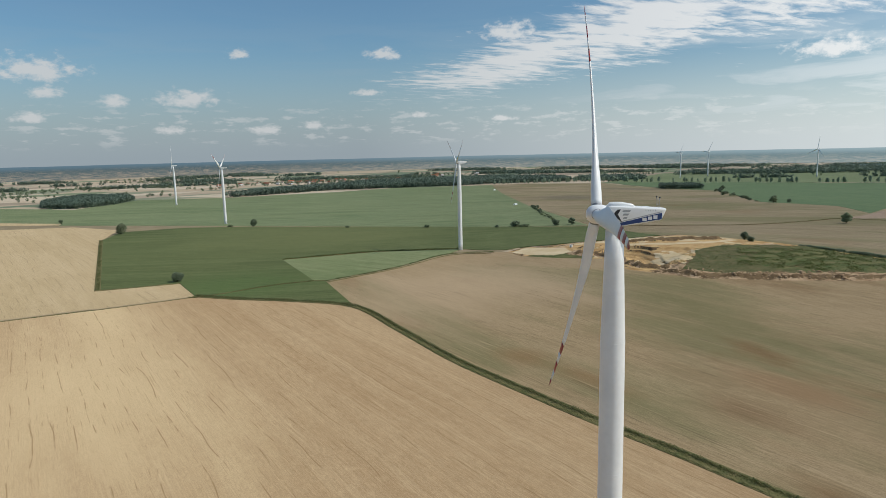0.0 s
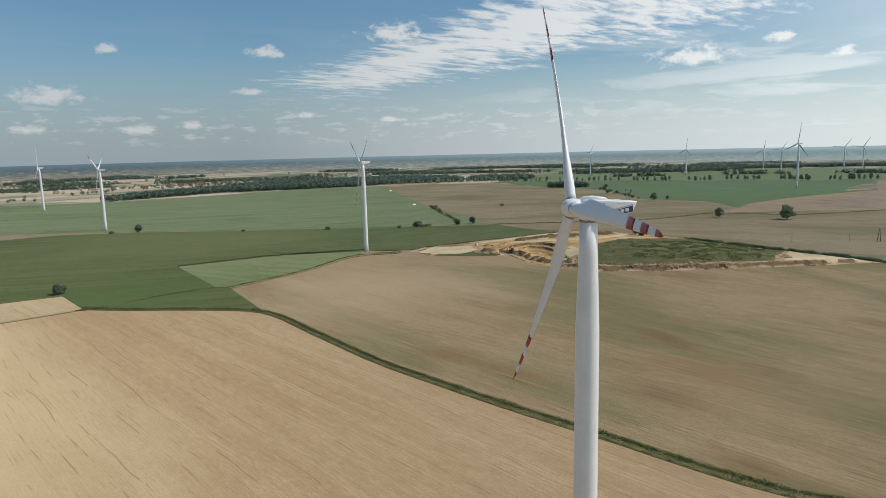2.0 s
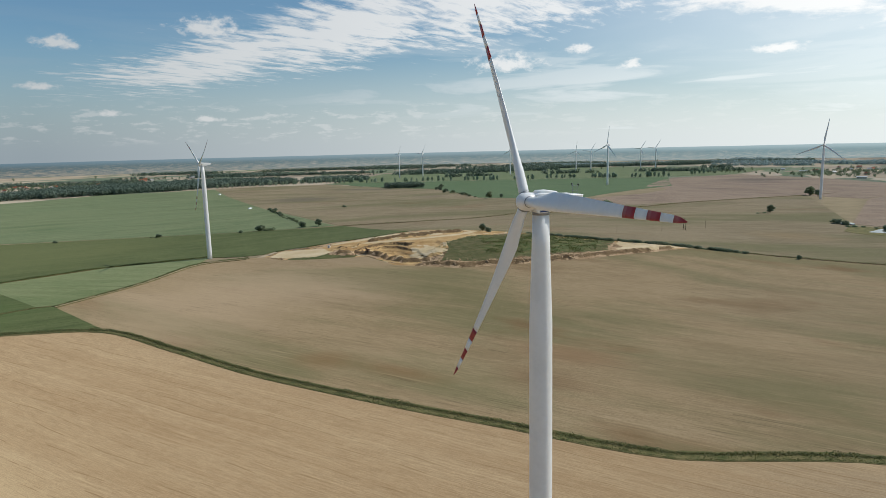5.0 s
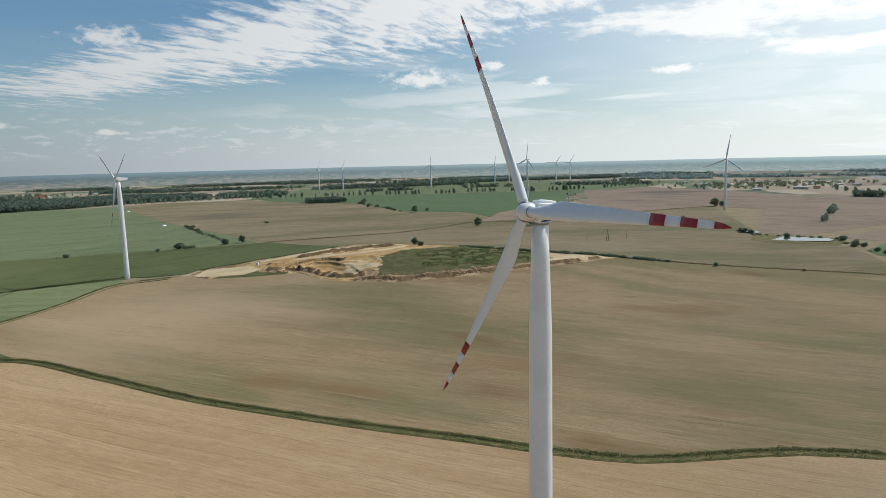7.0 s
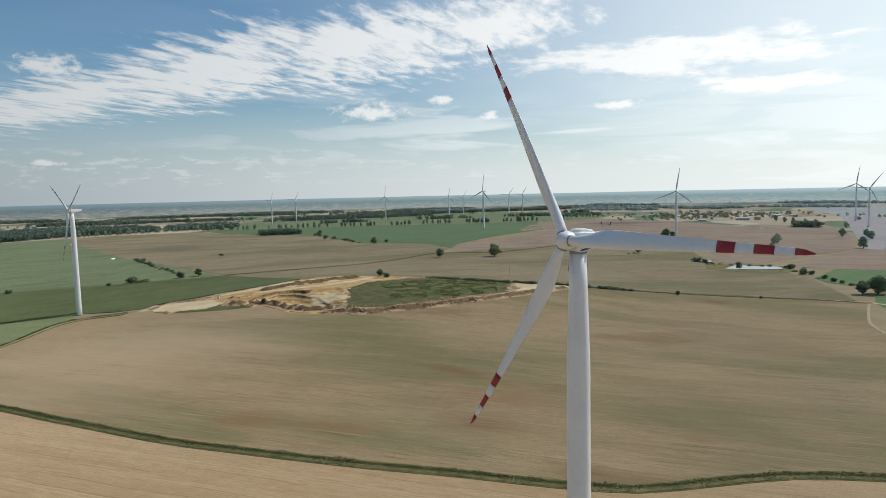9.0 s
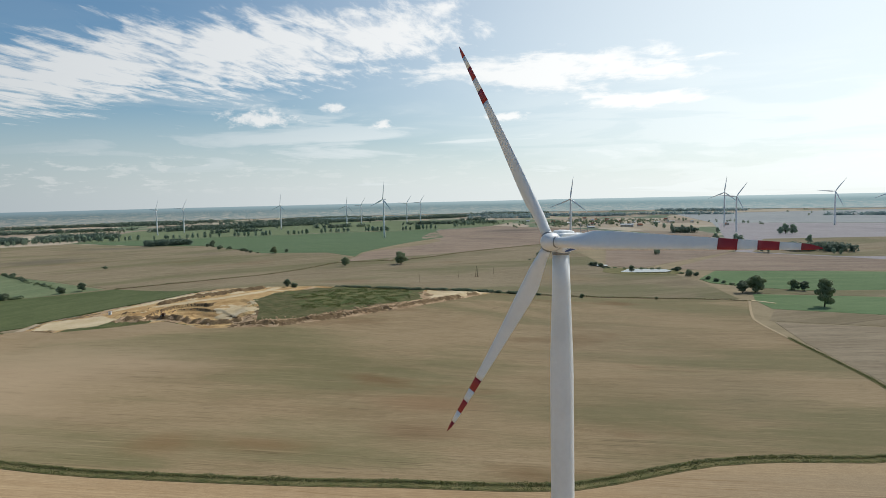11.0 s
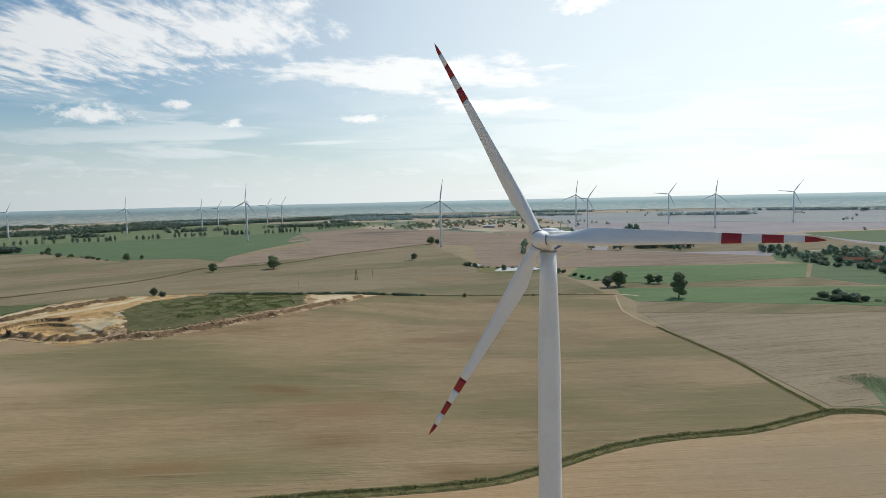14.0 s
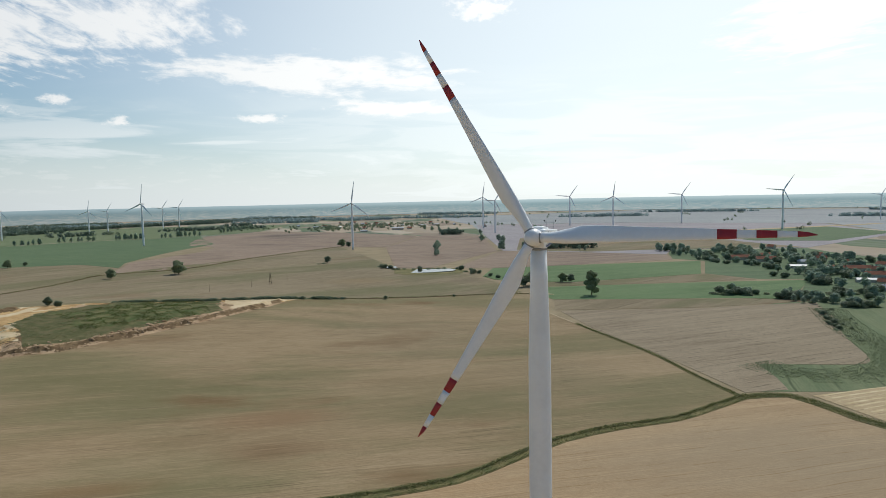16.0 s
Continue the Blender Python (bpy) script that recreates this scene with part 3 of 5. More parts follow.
def drape(name, outline, mat, label, lift, cell=22.0, category="field", rise=terrain):
    """A field laid over the land: an outline cut into cells, with a low edge down to the soil."""
    bm = bmesh.new()
    corners = [bm.verts.new((x, y, 0)) for x, y in outline]
    for tri in geometry.tessellate_polygon([[Vector((x, y, 0)) for x, y in outline]]):
        bm.faces.new([corners[k] for k in tri])
    for axis in (0, 1):
        lo, hi = min(p[axis] for p in outline), max(p[axis] for p in outline)
        n = max(1, int((hi - lo) / cell))
        no = Vector((1, 0, 0)) if axis == 0 else Vector((0, 1, 0))
        for i in range(1, n):
            bmesh.ops.bisect_plane(bm, geom=bm.verts[:] + bm.edges[:] + bm.faces[:], plane_co=no * (lo + (hi - lo) * i / n), plane_no=no)
    bmesh.ops.triangulate(bm, faces=bm.faces[:])
    bmesh.ops.recalc_face_normals(bm, faces=bm.faces)
    if sum(f.normal.z for f in bm.faces) < 0:
        bmesh.ops.reverse_faces(bm, faces=bm.faces)
    z = rise([v.co.x for v in bm.verts], [v.co.y for v in bm.verts])
    for v, h in zip(bm.verts, z):
        v.co.z = h + lift
    rim = [e for e in bm.edges if e.is_boundary]
    low = bmesh.ops.extrude_edge_only(bm, edges=rim)["geom"]
    for v in low:
        if isinstance(v, bmesh.types.BMVert):
            v.co.z -= lift + 0.4
    return tagged(part(name, bm, mat, None), label, category, kind="structure")


def strip_outline(line, width):
    pts = [Vector(p) for p in line]
    left, right = [], []
    for i, p in enumerate(pts):
        d = (pts[min(i + 1, len(pts) - 1)] - pts[max(i - 1, 0)]).normalized()
        n = Vector((-d.y, d.x))
        left.append(p + n * width / 2)
        right.append(p - n * width / 2)
    return [tuple(p) for p in left + right[::-1]]


def smooth_line(line, step=12.0):
    """A curve through a few points of the plan."""
    p = [Vector(q) for q in line]
    p = [2 * p[0] - p[1]] + p + [2 * p[-1] - p[-2]]
    out = []
    for a, b, c, d in zip(p, p[1:], p[2:], p[3:]):
        n = max(2, int((c - b).length / step))
        for k in range(n):
            t = k / n
            out.append(0.5 * (2 * b + (c - a) * t + (2 * a - 5 * b + 4 * c - d) * t * t + (3 * b - a - 3 * c + d) * t ** 3))
    return [tuple(q) for q in out + [p[-2]]]


DITCH = smooth_line([(104, 549), (130, 515), (164, 478), (195, 430), (192, 355), (187, 285), (188, 235), (191, 180), (195, 140), (197, 105), (202, 74),
                     (216, 47), (231, 18), (239, -15), (242, -45), (251, -69), (263, -98)])
DITCH_2 = smooth_line([(263, -98), (307, -98), (364, -100), (454, -92), (525, -86), (560, -90), (640, -110)])
DITCH_3 = smooth_line([(263, -98), (259, -124), (228, -130), (205, -135), (120, -175)])
SIDE_END = min(range(len(DITCH_2)), key=lambda k: abs(DITCH_2[k][0] - 480))
CORNER = min(range(len(DITCH)), key=lambda k: math.hypot(DITCH[k][0] - 195, DITCH[k][1] - 430))
BROWN_EDGE = [tuple(p) for p in QUARRY[[0, 16, 15, 14, 13, 12, 11, 10, 9, 8]]]

NORTH = [(-500, -450), (60, -450), (300, -560), (1000, -560), (1500, -300), (1800, -100), (1700, 400), (1500, 1100), (1300, 1500), (700, 1650), (-500, 1700), (-500, 700), (380, 640), (700, 560), (634, 420), (640, 150), (560, 130),
         (470, 220), (405, 330), (400, 480), (380, 560), (200, 470), (-500, 520)]
drape("field_margins", NORTH, M_MARGIN, "dry grassy margins between the fields", 0.1, 30)
drape("field_margin_pit", [(380, 560), (400, 480), (405, 330), (414, 345), (434, 405), (420, 452), (408, 500), (418, 541), (458, 551), (520, 519), (620, 466), (624, 372), (634, 420), (700, 560), (380, 640)], M_MARGIN, "dry grassy margin round the sand pit", 0.12, 20)
drape("field_upper_meadow", [(-500, 1850), (-59, 1408), (36, 1317), (205, 1152), (340, 1010), (467, 863), (606, 691), (657, 640), (838, 981), (1080, 1380), (1304, 1717),
                             (1012, 1860), (792, 1823), (478, 1839), (241, 1960), (73, 1719), (-76, 1923), (-500, 2300)], M_GREEN_UP, "pale green meadow sloping up to the woods", 0.25, 60)
drape("field_beet", [(74, 1021), (39, 628), (104, 614), (104, 549)] + DITCH[1:CORNER + 1] + [(214, 531), (223, 679), (325, 658), (408, 598), (420, 566), (438, 547), (457, 550), (518, 517), (548, 497), (604, 474), (655, 622), (647, 632), (464, 857), (298, 1039), (206, 1107), (110, 1118)],
      M_GREEN, "dark green leafy crop in a large field", 0.6, 30)
drape("field_clover", [(223, 676), (207, 544), (213, 533), (296, 549), (375, 577), (408, 596), (325, 653)], M_GREEN_PALE, "light green clover in a wedge-shaped field", 0.7, 30)
drape("field_pale_stubble", [(-420, 1470), (51, 1267), (110, 1154), (72, 1021), (39, 630), (106, 612), (107, 546), (35, 551.5), (-31, 558), (-420, 590)], M_GOLD, "pale golden stubble field beside the green crop", 0.3, 40)
drape("field_far_stubble", [(-420, 1700), (-61, 1461), (37, 1352), (30, 1325), (-61, 1400), (-420, 1600)], M_GOLD, "narrow pale stubble strip", 0.45, 60)
drape("field_stubble", [(-500, 552), (-31, 551), (35, 546), (100, 543)] + DITCH[1:] + DITCH_3[1:] + [(-100, -400), (-500, -400)], M_STUBBLE, "golden harvested stubble field with long wheel marks", 0.3, 30)
drape("field_loam", DITCH[CORNER:][::-1] + [(206, 531), (296, 546), (375, 573), (410, 560)] + BROWN_EDGE + [(640, 57), (645, -64), (636, -112)] + DITCH_2[::-1][1:],
      M_BROWN, "dry brown harvested field with darker soil patches", 0.3, 26)
drape("field_tan", [(600, 476), (617, 463), (614, 372), (617, 313), (624, 181), (646, 57), (652, -103), (765, -94), (800, -88), (850, -70), (904, -75), (930, 10), (1384, 80), (1111, 236), (908, 420), (763, 482), (671, 591), (655, 622)],
      M_TAN, "dull tan stubble field beyond the sand pit", 0.3, 40)
drape("field_tan_far", [(659, 632), (838, 981), (1080, 1380), (1304, 1717), (1440, 1660), (1600, 1500), (1470, 1160), (1419, 955), (1240, 790), (1074, 638), (1060, 500), (985, 425), (908, 424), (763, 486), (673, 594)],
      M_TAN, "broad tan stubble field rising to a row of trees", 0.3, 50)
drape("field_pasture", [(1074, 632), (1240, 782), (1424, 950), (1478, 1160), (1620, 1500), (1850, 1180), (1915, 980), (1990, 885), (2070, 740), (2060, 640), (2200, 500), (2125, 500), (1598, 376), (1060, 432), (992, 422), (1060, 496)],
      M_GREEN_FAR, "green pasture below a lane of trees", 0.3, 60)
drape("field_pasture_far", [(1640, 1520), (1870, 1190), (1935, 985), (2010, 892), (2090, 745), (2080, 645), (2230, 500), (2363, 330), (2900, 250), (3050, 900), (2700, 1500), (2300, 1800)], M_GREEN_UP, "pale green pasture beyond a lane of trees", 0.3, 110)
drape("field_red_plough", [(990, 417), (1060, 424), (1152, 385), (1260, 352), (1388, 343), (1450, 360), (1530, 420), (1655, 446), (1931, 480), (2125, 480), (2363, 314), (2124, 56), (1790, -162), (1347, -16), (1384, 80), (1111, 236), (960, 319), (908, 416)], M_RED, "reddish brown ploughed field with dark streaks", 0.3, 60)
drape("field_plough_east", [(935, 10), (1347, -20), (1790, -170), (1700, -330), (1186, -227), (915, -40)], M_RED, "reddish tilled field beyond a pond", 0.3, 60)
drape("field_tilled", [(912, -80), (1180, -232), (1090, -380), (989, -484), (916, -451), (898, -250), (894, -133)], M_RED, "brown tilled strip beside green crop", 0.3, 50)
drape("field_green_crop", [(800, -95), (890, -135), (896, -254), (883, -481), (736, -385), (714, -190), (735, -140), (765, -102)], M_GREEN_VIVID, "fresh green crop field", 0.4, 40)
drape("field_strip_brown", [(732, -140), (710, -190), (732, -388), (664, -415), (680, -222), (690, -125)], M_TAN, "narrow brown strip between green fields", 0.3, 40)
drape("field_green_meadow", [(642, -116), (684, -126), (676, -222), (660, -355), (640, -470), (525, -350), (550, -294), (578, -181), (595, -118)], M_GREEN_VIVID, "green meadow with a lone tall tree", 0.3, 40)
drape("field_strip_plough", [(590, -118), (575, -181), (545, -294), (528, -340), (508, -361), (509, -240), (536, -97)], M_TAN, "narrow dry brown strip", 0.3, 30)
drape("field_rough_green", [(270, -112), (330, -116), (380, -180), (440, -230), (500, -300), (525, -345), (520, -400), (470, -460), (300, -360), (240, -240), (262, -140)], M_GREEN_UP, "rough pale green grassland", 0.2, 30)
drape("field_grey_stubble", [(530, -100), (504, -240), (503, -358), (476, -340)] + smooth_line([(476, -340), (430, -312), (380, -272), (345, -249), (320, -234), (305, -222), (302, -208), (310, -180), (319, -151)], 8)[1:] + [(290, -141), (268, -131), (270, -105), (364, -104), (454, -97)],
      M_GREYTAN, "grey-tan stubble field with curved end", 0.3, 26)
drape("field_straw", [(256, -136), (259, -191), (246, -340), (60, -360), (118, -182), (208, -140)], M_GOLD, "pale straw field with dark wheel curves", 0.3, 30)
for k in range(12):
    x = 255 - 4.6 * k
    row = smooth_line([(x - 1, -141 - 0.5 * k), (x + 3, -175), (x + 2 + 2 * math.sin(k), -225), (x - 6, -300)])
    drape("straw_row", strip_outline(row, 1.3 + 0.5 * math.sin(2.3 * k)), M_STRAW, "pale row of cut straw", 0.36, 30, "straw")
drape("field_village_green", [(1080, -545), (1010, -500), (930, -460), (880, -487), (738, -392), (664, -420), (644, -472), (530, -360), (508, -384), (478, -462), (380, -560), (560, -760), (900, -760), (1010, -790)], M_GREEN_FAR, "green village gardens and meadows", 0.2, 50)
# haze over the distant east is painted into these two fields
drape("field_far_east", [(1725, -345), (2380, -470), (3300, -500), (3500, -1800), (2500, -2900), (1300, -2500), (1235, -1270), (1745, -1520), (2215, -1005), (2365, -490)], M_SLATE_HAZED, "far fields paled grey-green by painted haze", 0.25, 160)
drape("field_plum", [(1190, -240), (1700, -340), (2350, -480), (2200, -1000), (1750, -1500), (1250, -1250), (1020, -800), (1100, -560), (1000, -490), (1095, -380)], M_PLUM_HAZED, "wide ploughed field greyed by painted haze", 0.3, 90)

drape("field_tan_east", [(1105, -392), (1186, -268), (1534, -389), (1575, -690), (1442, -850), (1206, -790), (1030, -800), (1098, -560)], M_TAN, "dull tan stubble beyond the village trees", 0.42, 70)
drape("field_green_east", [(1442, -853), (1545, -880), (1600, -1359), (1300, -1300), (1140, -960), (1215, -830)], M_GREEN_FAR, "green crop beyond the village", 0.55, 70)
drape("field_pale_east", strip_outline([(1546, -830), (1562, -1000), (1582, -1180), (1606, -1370), (1640, -1600)], 36), M_GOLD, "long pale stubble strip", 0.6, 70)

for name, line, width, mat, label, lift in (
        ("verge_farm", smooth_line([(-500, 568.5), (-31, 552), (35, 546), (100, 544)]), 1.8, M_VERGE, "dark weedy track edge", 0.40),
        ("track_farm", smooth_line([(-500, 572), (-31, 555.5), (35, 549.5), (100, 547.5)]), 2.6, M_TRACK, "narrow dirt farm track", 0.42),
        ("track_crop", smooth_line([(98, 545), (118, 541), (138, 543.5), (171, 547), (207, 541), (215, 533)]), 2.4, M_VERGE, "dark weedy track through the green crop", 0.85),
        ("verge_crop_edge", smooth_line([(214, 533), (296, 548.5), (375, 575.5), (418, 547)]), 3.4, M_VERGE, "dark grassy field edge", 0.9),
        ("track_crop_edge", smooth_line([(214, 530.5), (296, 545.5), (374, 572), (414, 545)]), 1.8, M_TRACK, "narrow pale track beside the crop", 0.86),
        ("verge_loam_edge", smooth_line([(214, 528.5), (296, 543.7), (373, 570), (411, 544)]), 1.2, M_VERGE, "thin dark weedy line", 0.82),
        ("track_clover", smooth_line([(225, 679), (325, 656), (411, 600)]), 3.0, M_VERGE, "dark weedy field edge", 0.85),
        ("track_pit", smooth_line([(614, 312), (620, 230), (623, 162), (643, 57), (645, -64), (640, -112)]), 4.0, M_SOIL, "dark overgrown track edge", 0.5),
        ("track_meadow", smooth_line([(648, -70), (640, -112), (625, -130)]), 3.5, M_SAND, "pale sandy track", 0.6),
        ("track_upper", smooth_line([(657, 625), (763, 484), (860, 437), (908, 420), (960, 319), (1111, 236), (1384, 80), (1500, 30)]), 3.5, M_SOIL, "dark field boundary line", 0.5),
        ("verge_crop_end", [(40, 627), (72, 620.5), (105, 613)], 2.4, M_VERGE, "weedy lower edge of green crop", 0.75),
        ("verge_beet", [(73, 1021), (55.5, 825), (38, 627)], 5.0, M_VERGE, "weedy edge of green crop", 0.75),
        ("verge_long", DITCH, 7.4, M_VERGE, "grassy ditch with rough verge between fields", 0.45),
        ("verge_side", DITCH_2[:SIDE_END], 3.4, M_VERGE, "thin grassy ditch between fields", 0.45),
        ("track_side", DITCH_2[SIDE_END - 1:], 2.2, M_TRACK, "narrow dry track between fields", 0.45),
        ("verge_corner", DITCH_3, 8.0, M_VERGE, "grassy ditch between fields", 0.45)):
    drape(name, strip_outline(line, width), mat, label, lift, 20, "field edge")

# ---- wind turbines ----
HUB_BACK, ROTOR = 3.3, 48.8


def ring_round(x, w, z0, z1, soft=0.45, n=6):
    """A rounded upright rectangle at x: half width w, from z0 to z1."""
    h, c, pts = (z1 - z0) / 2, (z0 + z1) / 2, []
    r = min(soft, w * 0.9, h * 0.9)
    for cy, cz, a0 in ((w - r, h - r, 0), (-(w - r), h - r, 90), (-(w - r), -(h - r), 180), (w - r, -(h - r), 270)):
        pts += [(x, cy + r * math.cos(radians(a0 + 90 * k / n)), c + cz + r * math.sin(radians(a0 + 90 * k / n))) for k in range(n + 1)]
    return pts


def tail_ring(x):
    """A nacelle ring, raked back towards the tail's upper edge."""
    w, z0, z1 = nacelle_at(x)
    rake = float(np.interp(x, (-8.4, -6.5), (0.42, 0.0)))
    return [(px - rake * (pz - (z0 + z1) / 2), py, pz) for px, py, pz in ring_round(x, w, z0, z1, 0.28)]


def nacelle_at(x):
    """Half width, bottom and top of the nacelle at x along its axis."""
    stops = [(-8.4, 1.3, -0.75, 1.22), (-8.0, 1.45, -0.85, 1.30), (-5.0, 1.72, -1.25, 1.52), (-2.0, 1.88, -1.70, 1.74), (0.0, 1.92, -1.98, 1.86), (1.2, 1.88, -2.02, 1.88), (1.8, 1.65, -1.8, 1.65)]
    return [float(np.interp(x, [s[0] for s in stops], [s[k] for s in stops])) for k in (1, 2, 3)]


def blade_ring(r, twist_off=0.0, grow=1.0):
    s = r / ROTOR
    chord = float(np.interp(s, (0.03, 0.07, 0.13, 0.20, 0.28, 0.5, 0.8, 0.95, 0.985, 1.0), (2.0, 2.05, 2.9, 3.6, 3.45, 2.5, 1.45, 0.95, 0.62, 0.12)))
    thick = float(np.interp(s, (0.03, 0.07, 0.13, 0.20, 0.3, 0.6, 1.0), (1.0, 0.98, 0.62, 0.38, 0.28, 0.20, 0.16)))
    twist = radians(float(np.interp(s, (0.0, 0.1, 0.2, 0.4, 0.7, 1.0), (20, 17, 13, 7, 3, 1))) + 3)
    axis_at = float(np.interp(s, (0.03, 0.07, 0.2, 1.0), (0.5, 0.5, 0.34, 0.30)))
    bend = 1.9 * s ** 2.2 + 0.03 * r
    pts = []
    for k in range(24):
        a = 2 * math.pi * k / 24
        c = 0.5 + 0.5 * math.cos(a)
        foil = 5 * (0.2969 * math.sqrt(max(c, 0)) - 0.126 * c - 0.3516 * c * c + 0.2843 * c ** 3 - 0.1036 * c ** 4)
        circle = math.sqrt(max(0.0, 0.25 - (c - 0.5) ** 2))
        mixv = float(np.interp(s, (0.05, 0.19), (0, 1)))
        h = (circle * (1 - mixv) + foil * mixv * 1.0) * thick * (1 if a <= math.pi else -1)
        y, x = (axis_at - c) * chord * grow, h * chord * grow
        pts.append((x * math.cos(twist) + y * math.sin(twist) + bend, -x * math.sin(twist) + y * math.cos(twist), r))
    return pts


def blade_mesh(spans, steps):
    bm = bmesh.new()
    for a, b in spans:
        n = max(2, int((b - a) * steps))
        rings = [blade_ring(a + (b - a) * k / n) for k in range(n + 1)]
        made = [[bm.verts.new(p) for p in r] for r in rings]
        for p, q in zip(made, made[1:]):
            for i in range(24):
                bm.faces.new((p[i], p[(i + 1) % 24], q[(i + 1) % 24], q[i])).smooth = True
        bm.faces.new(list(reversed(made[0])))
        bm.faces.new(made[-1])
    bmesh.ops.recalc_face_normals(bm, faces=bm.faces)
    return bm


RED = [(33.9, 37.0), (40.0, 43.1), (46.0, ROTOR)]
WHITE = [(1.6, 33.9), (37.0, 40.0), (43.1, 46.0)]


def lathe(profile, axis="z", n=40):
    rings = []
    for r, h in profile:
        rings.append([(h, r * math.cos(2 * math.pi * k / n), r * math.sin(2 * math.pi * k / n)) if axis == "x" else (r * math.cos(2 * math.pi * k / n), r * math.sin(2 * math.pi * k / n), h) for k in range(n)])
    return loft(rings)


def turbine(label, group, detail=True, plain=False):
    """A wind turbine with its foot at the origin, facing +x, hub 102 m above a foot at -1.8."""
    t = thing("wind_turbine", label, "wind turbine", group)
    foot, top = -2.0, 99.7
    prof = [(2.46, foot), (2.45, 8), (2.38, 40), (2.30, 76), (2.28, 78), (2.06, 85), (1.80, 93), (1.62, top)]
    tower = part("tower", lathe(prof), M_TOWER, t)
    if detail:
        for z, r in ((26.0, 2.41), (52.0, 2.355), (78.0, 2.285)):
            part("flange", lathe([(r - 0.1, z - 0.06), (r + 0.006, z - 0.05), (r + 0.006, z + 0.05), (r - 0.1, z + 0.06)]), M_TOWER, tower)
        part("yaw_ring", lathe([(1.5, top - 0.4), (1.70, top - 0.35), (1.70, top + 0.25), (1.5, top + 0.3)]), M_STEEL, t, "grey steel yaw ring")
        part("door", boxes((2.3, 2.47, -0.5, 0.5, 0.9, 3.1)), M_GREYFOIL, tower, "grey steel door")
    tilt = pose(0, 0, 102.18 - 0.41, 0, -5, 0)
    n = part("nacelle", loft([tail_ring(x) for x in (-8.4, -8.2, -8.0, -7.2, -6.5, -5, -3, -1.5, 0, 0.8, 1.2, 1.5, 1.8)]), M_WHITE, t, "white nacelle with tapered tail")
    n.matrix_basis = pose(0, 0, 101.77)
    if detail:
        hood = part("cooler_hood", loft([ring_round(x, w, 1.3, z, 0.28, 4) for x, w, z in ((-3.3, 0.95, 1.85), (-3.0, 1.05, 2.1), (-1.0, 1.15, 2.42), (0.9, 1.15, 2.36), (1.2, 1.0, 2.1))]), M_WHITE, n)
        part("hatch", boxes((-6.0, -4.8, -0.6, 0.6, 1.40, 1.60)), M_WHITE, n)
        part("beacon", lathe([(0.16, 1.5), (0.16, 1.72), (0.10, 1.86), (0.02, 1.9)], n=12), M_REDBAND, n, "red obstruction light")
        mast = [((-7.6, y, 1.3), (-7.6, y, 3.3), 0.05) for y in (-0.85, 0.85)] + [((-7.6, -1.25, 2.9), (-7.6, 1.25, 2.9), 0.045), ((-7.6, -0.85, 1.9), (-7.6, 0.85, 1.9), 0.04)]
        rack = part("sensor_frame", tubes(*mast), M_STEEL, n, "steel frame with wind sensors")
        for y in (-1.25, 1.25):
            part("anemometer", lathe([(0.05, 2.9), (0.05, 3.15), (0.17, 3.18), (0.17, 3.34), (0.04, 3.4)], n=10), M_BLACK, rack).matrix_basis = pose(-7.6, y, 0)
        for side in (-1, 1):
            # navy wedge along the lower flank
            bm = bmesh.new()
            xs = np.linspace(-8.0, 1.2, 16)
            lo, hi = [], []
            for x in xs:
                w, z0, z1 = nacelle_at(x)
                zt = float(np.interp(x, (-8.0, 1.2), (0.56, -1.55)))
                lo.append(bm.verts.new((x, side * (w + 0.012), min(z0 + 0.22, zt - 0.02))))
                hi.append(bm.verts.new((x, side * (w + 0.012), zt)))
            for i in range(15):
                bm.faces.new((lo[i], lo[i + 1], hi[i + 1], hi[i]))
            part("stripe", bm, M_NAVY, n, "navy blue flank stripe")
            bm = bmesh.new()
            for i, x in enumerate(xs[:-1]):
                q = []
                for xx, dz in ((x, 0.10), (xs[i + 1], 0.10), (xs[i + 1], 0.24), (x, 0.24)):
                    w = nacelle_at(xx)[0]
                    q.append(bm.verts.new((xx, side * (w + 0.012), float(np.interp(xx, (-8.0, 1.2), (0.56, -1.55))) + dz)))
                bm.faces.new(q)
            part("stripe_line", bm, M_GREYFOIL, n, "thin grey stripe")
            # the firm's mark as plain shapes
            for k in range(3):
                x0 = -7.2 + 0.95 * k
                w = nacelle_at(x0)[0]
                part("mark", boxes((x0, x0 + 0.75, side * (w + 0.005) - 0.02 + 0.05 * side, side * (w + 0.005) + 0.02 + 0.05 * side, -0.55 - 0.17 * k, 0.10 - 0.2 * k)), M_WHITE, n, "white plain mark")
            for k in range(3):
                w = nacelle_at(-0.6)[0]
                bm = bmesh.new()
                x0, z0 = -2.3 + 0.30 * k, 0.78 - 0.62 * k
                bm.faces.new([bm.verts.new((x, side * (w + 0.03), z)) for x, z in ((x0, z0), (x0 + 1.35 - 0.35 * k, z0), (x0 + 1.15 - 0.35 * k, z0 + 0.36), (x0 - 0.2, z0 + 0.36))])
                part("bar", bm, M_GREYFOIL, n, "grey slanted bar")
            bm = bmesh.new()
            hook = [(-0.25, 1.30), (0.35, 1.25), (0.75, 0.80), (0.62, 0.35), (1.15, 0.25), (0.55, -0.15), (-0.55, -1.15), (0.15, -0.2), (0.38, 0.15), (0.30, 0.38), (0.45, 0.78), (0.2, 1.08)]
            face = bm.faces.new([bm.verts.new((x - 0.45, side * (nacelle_at(x)[0] + 0.035), z)) for x, z in hook])
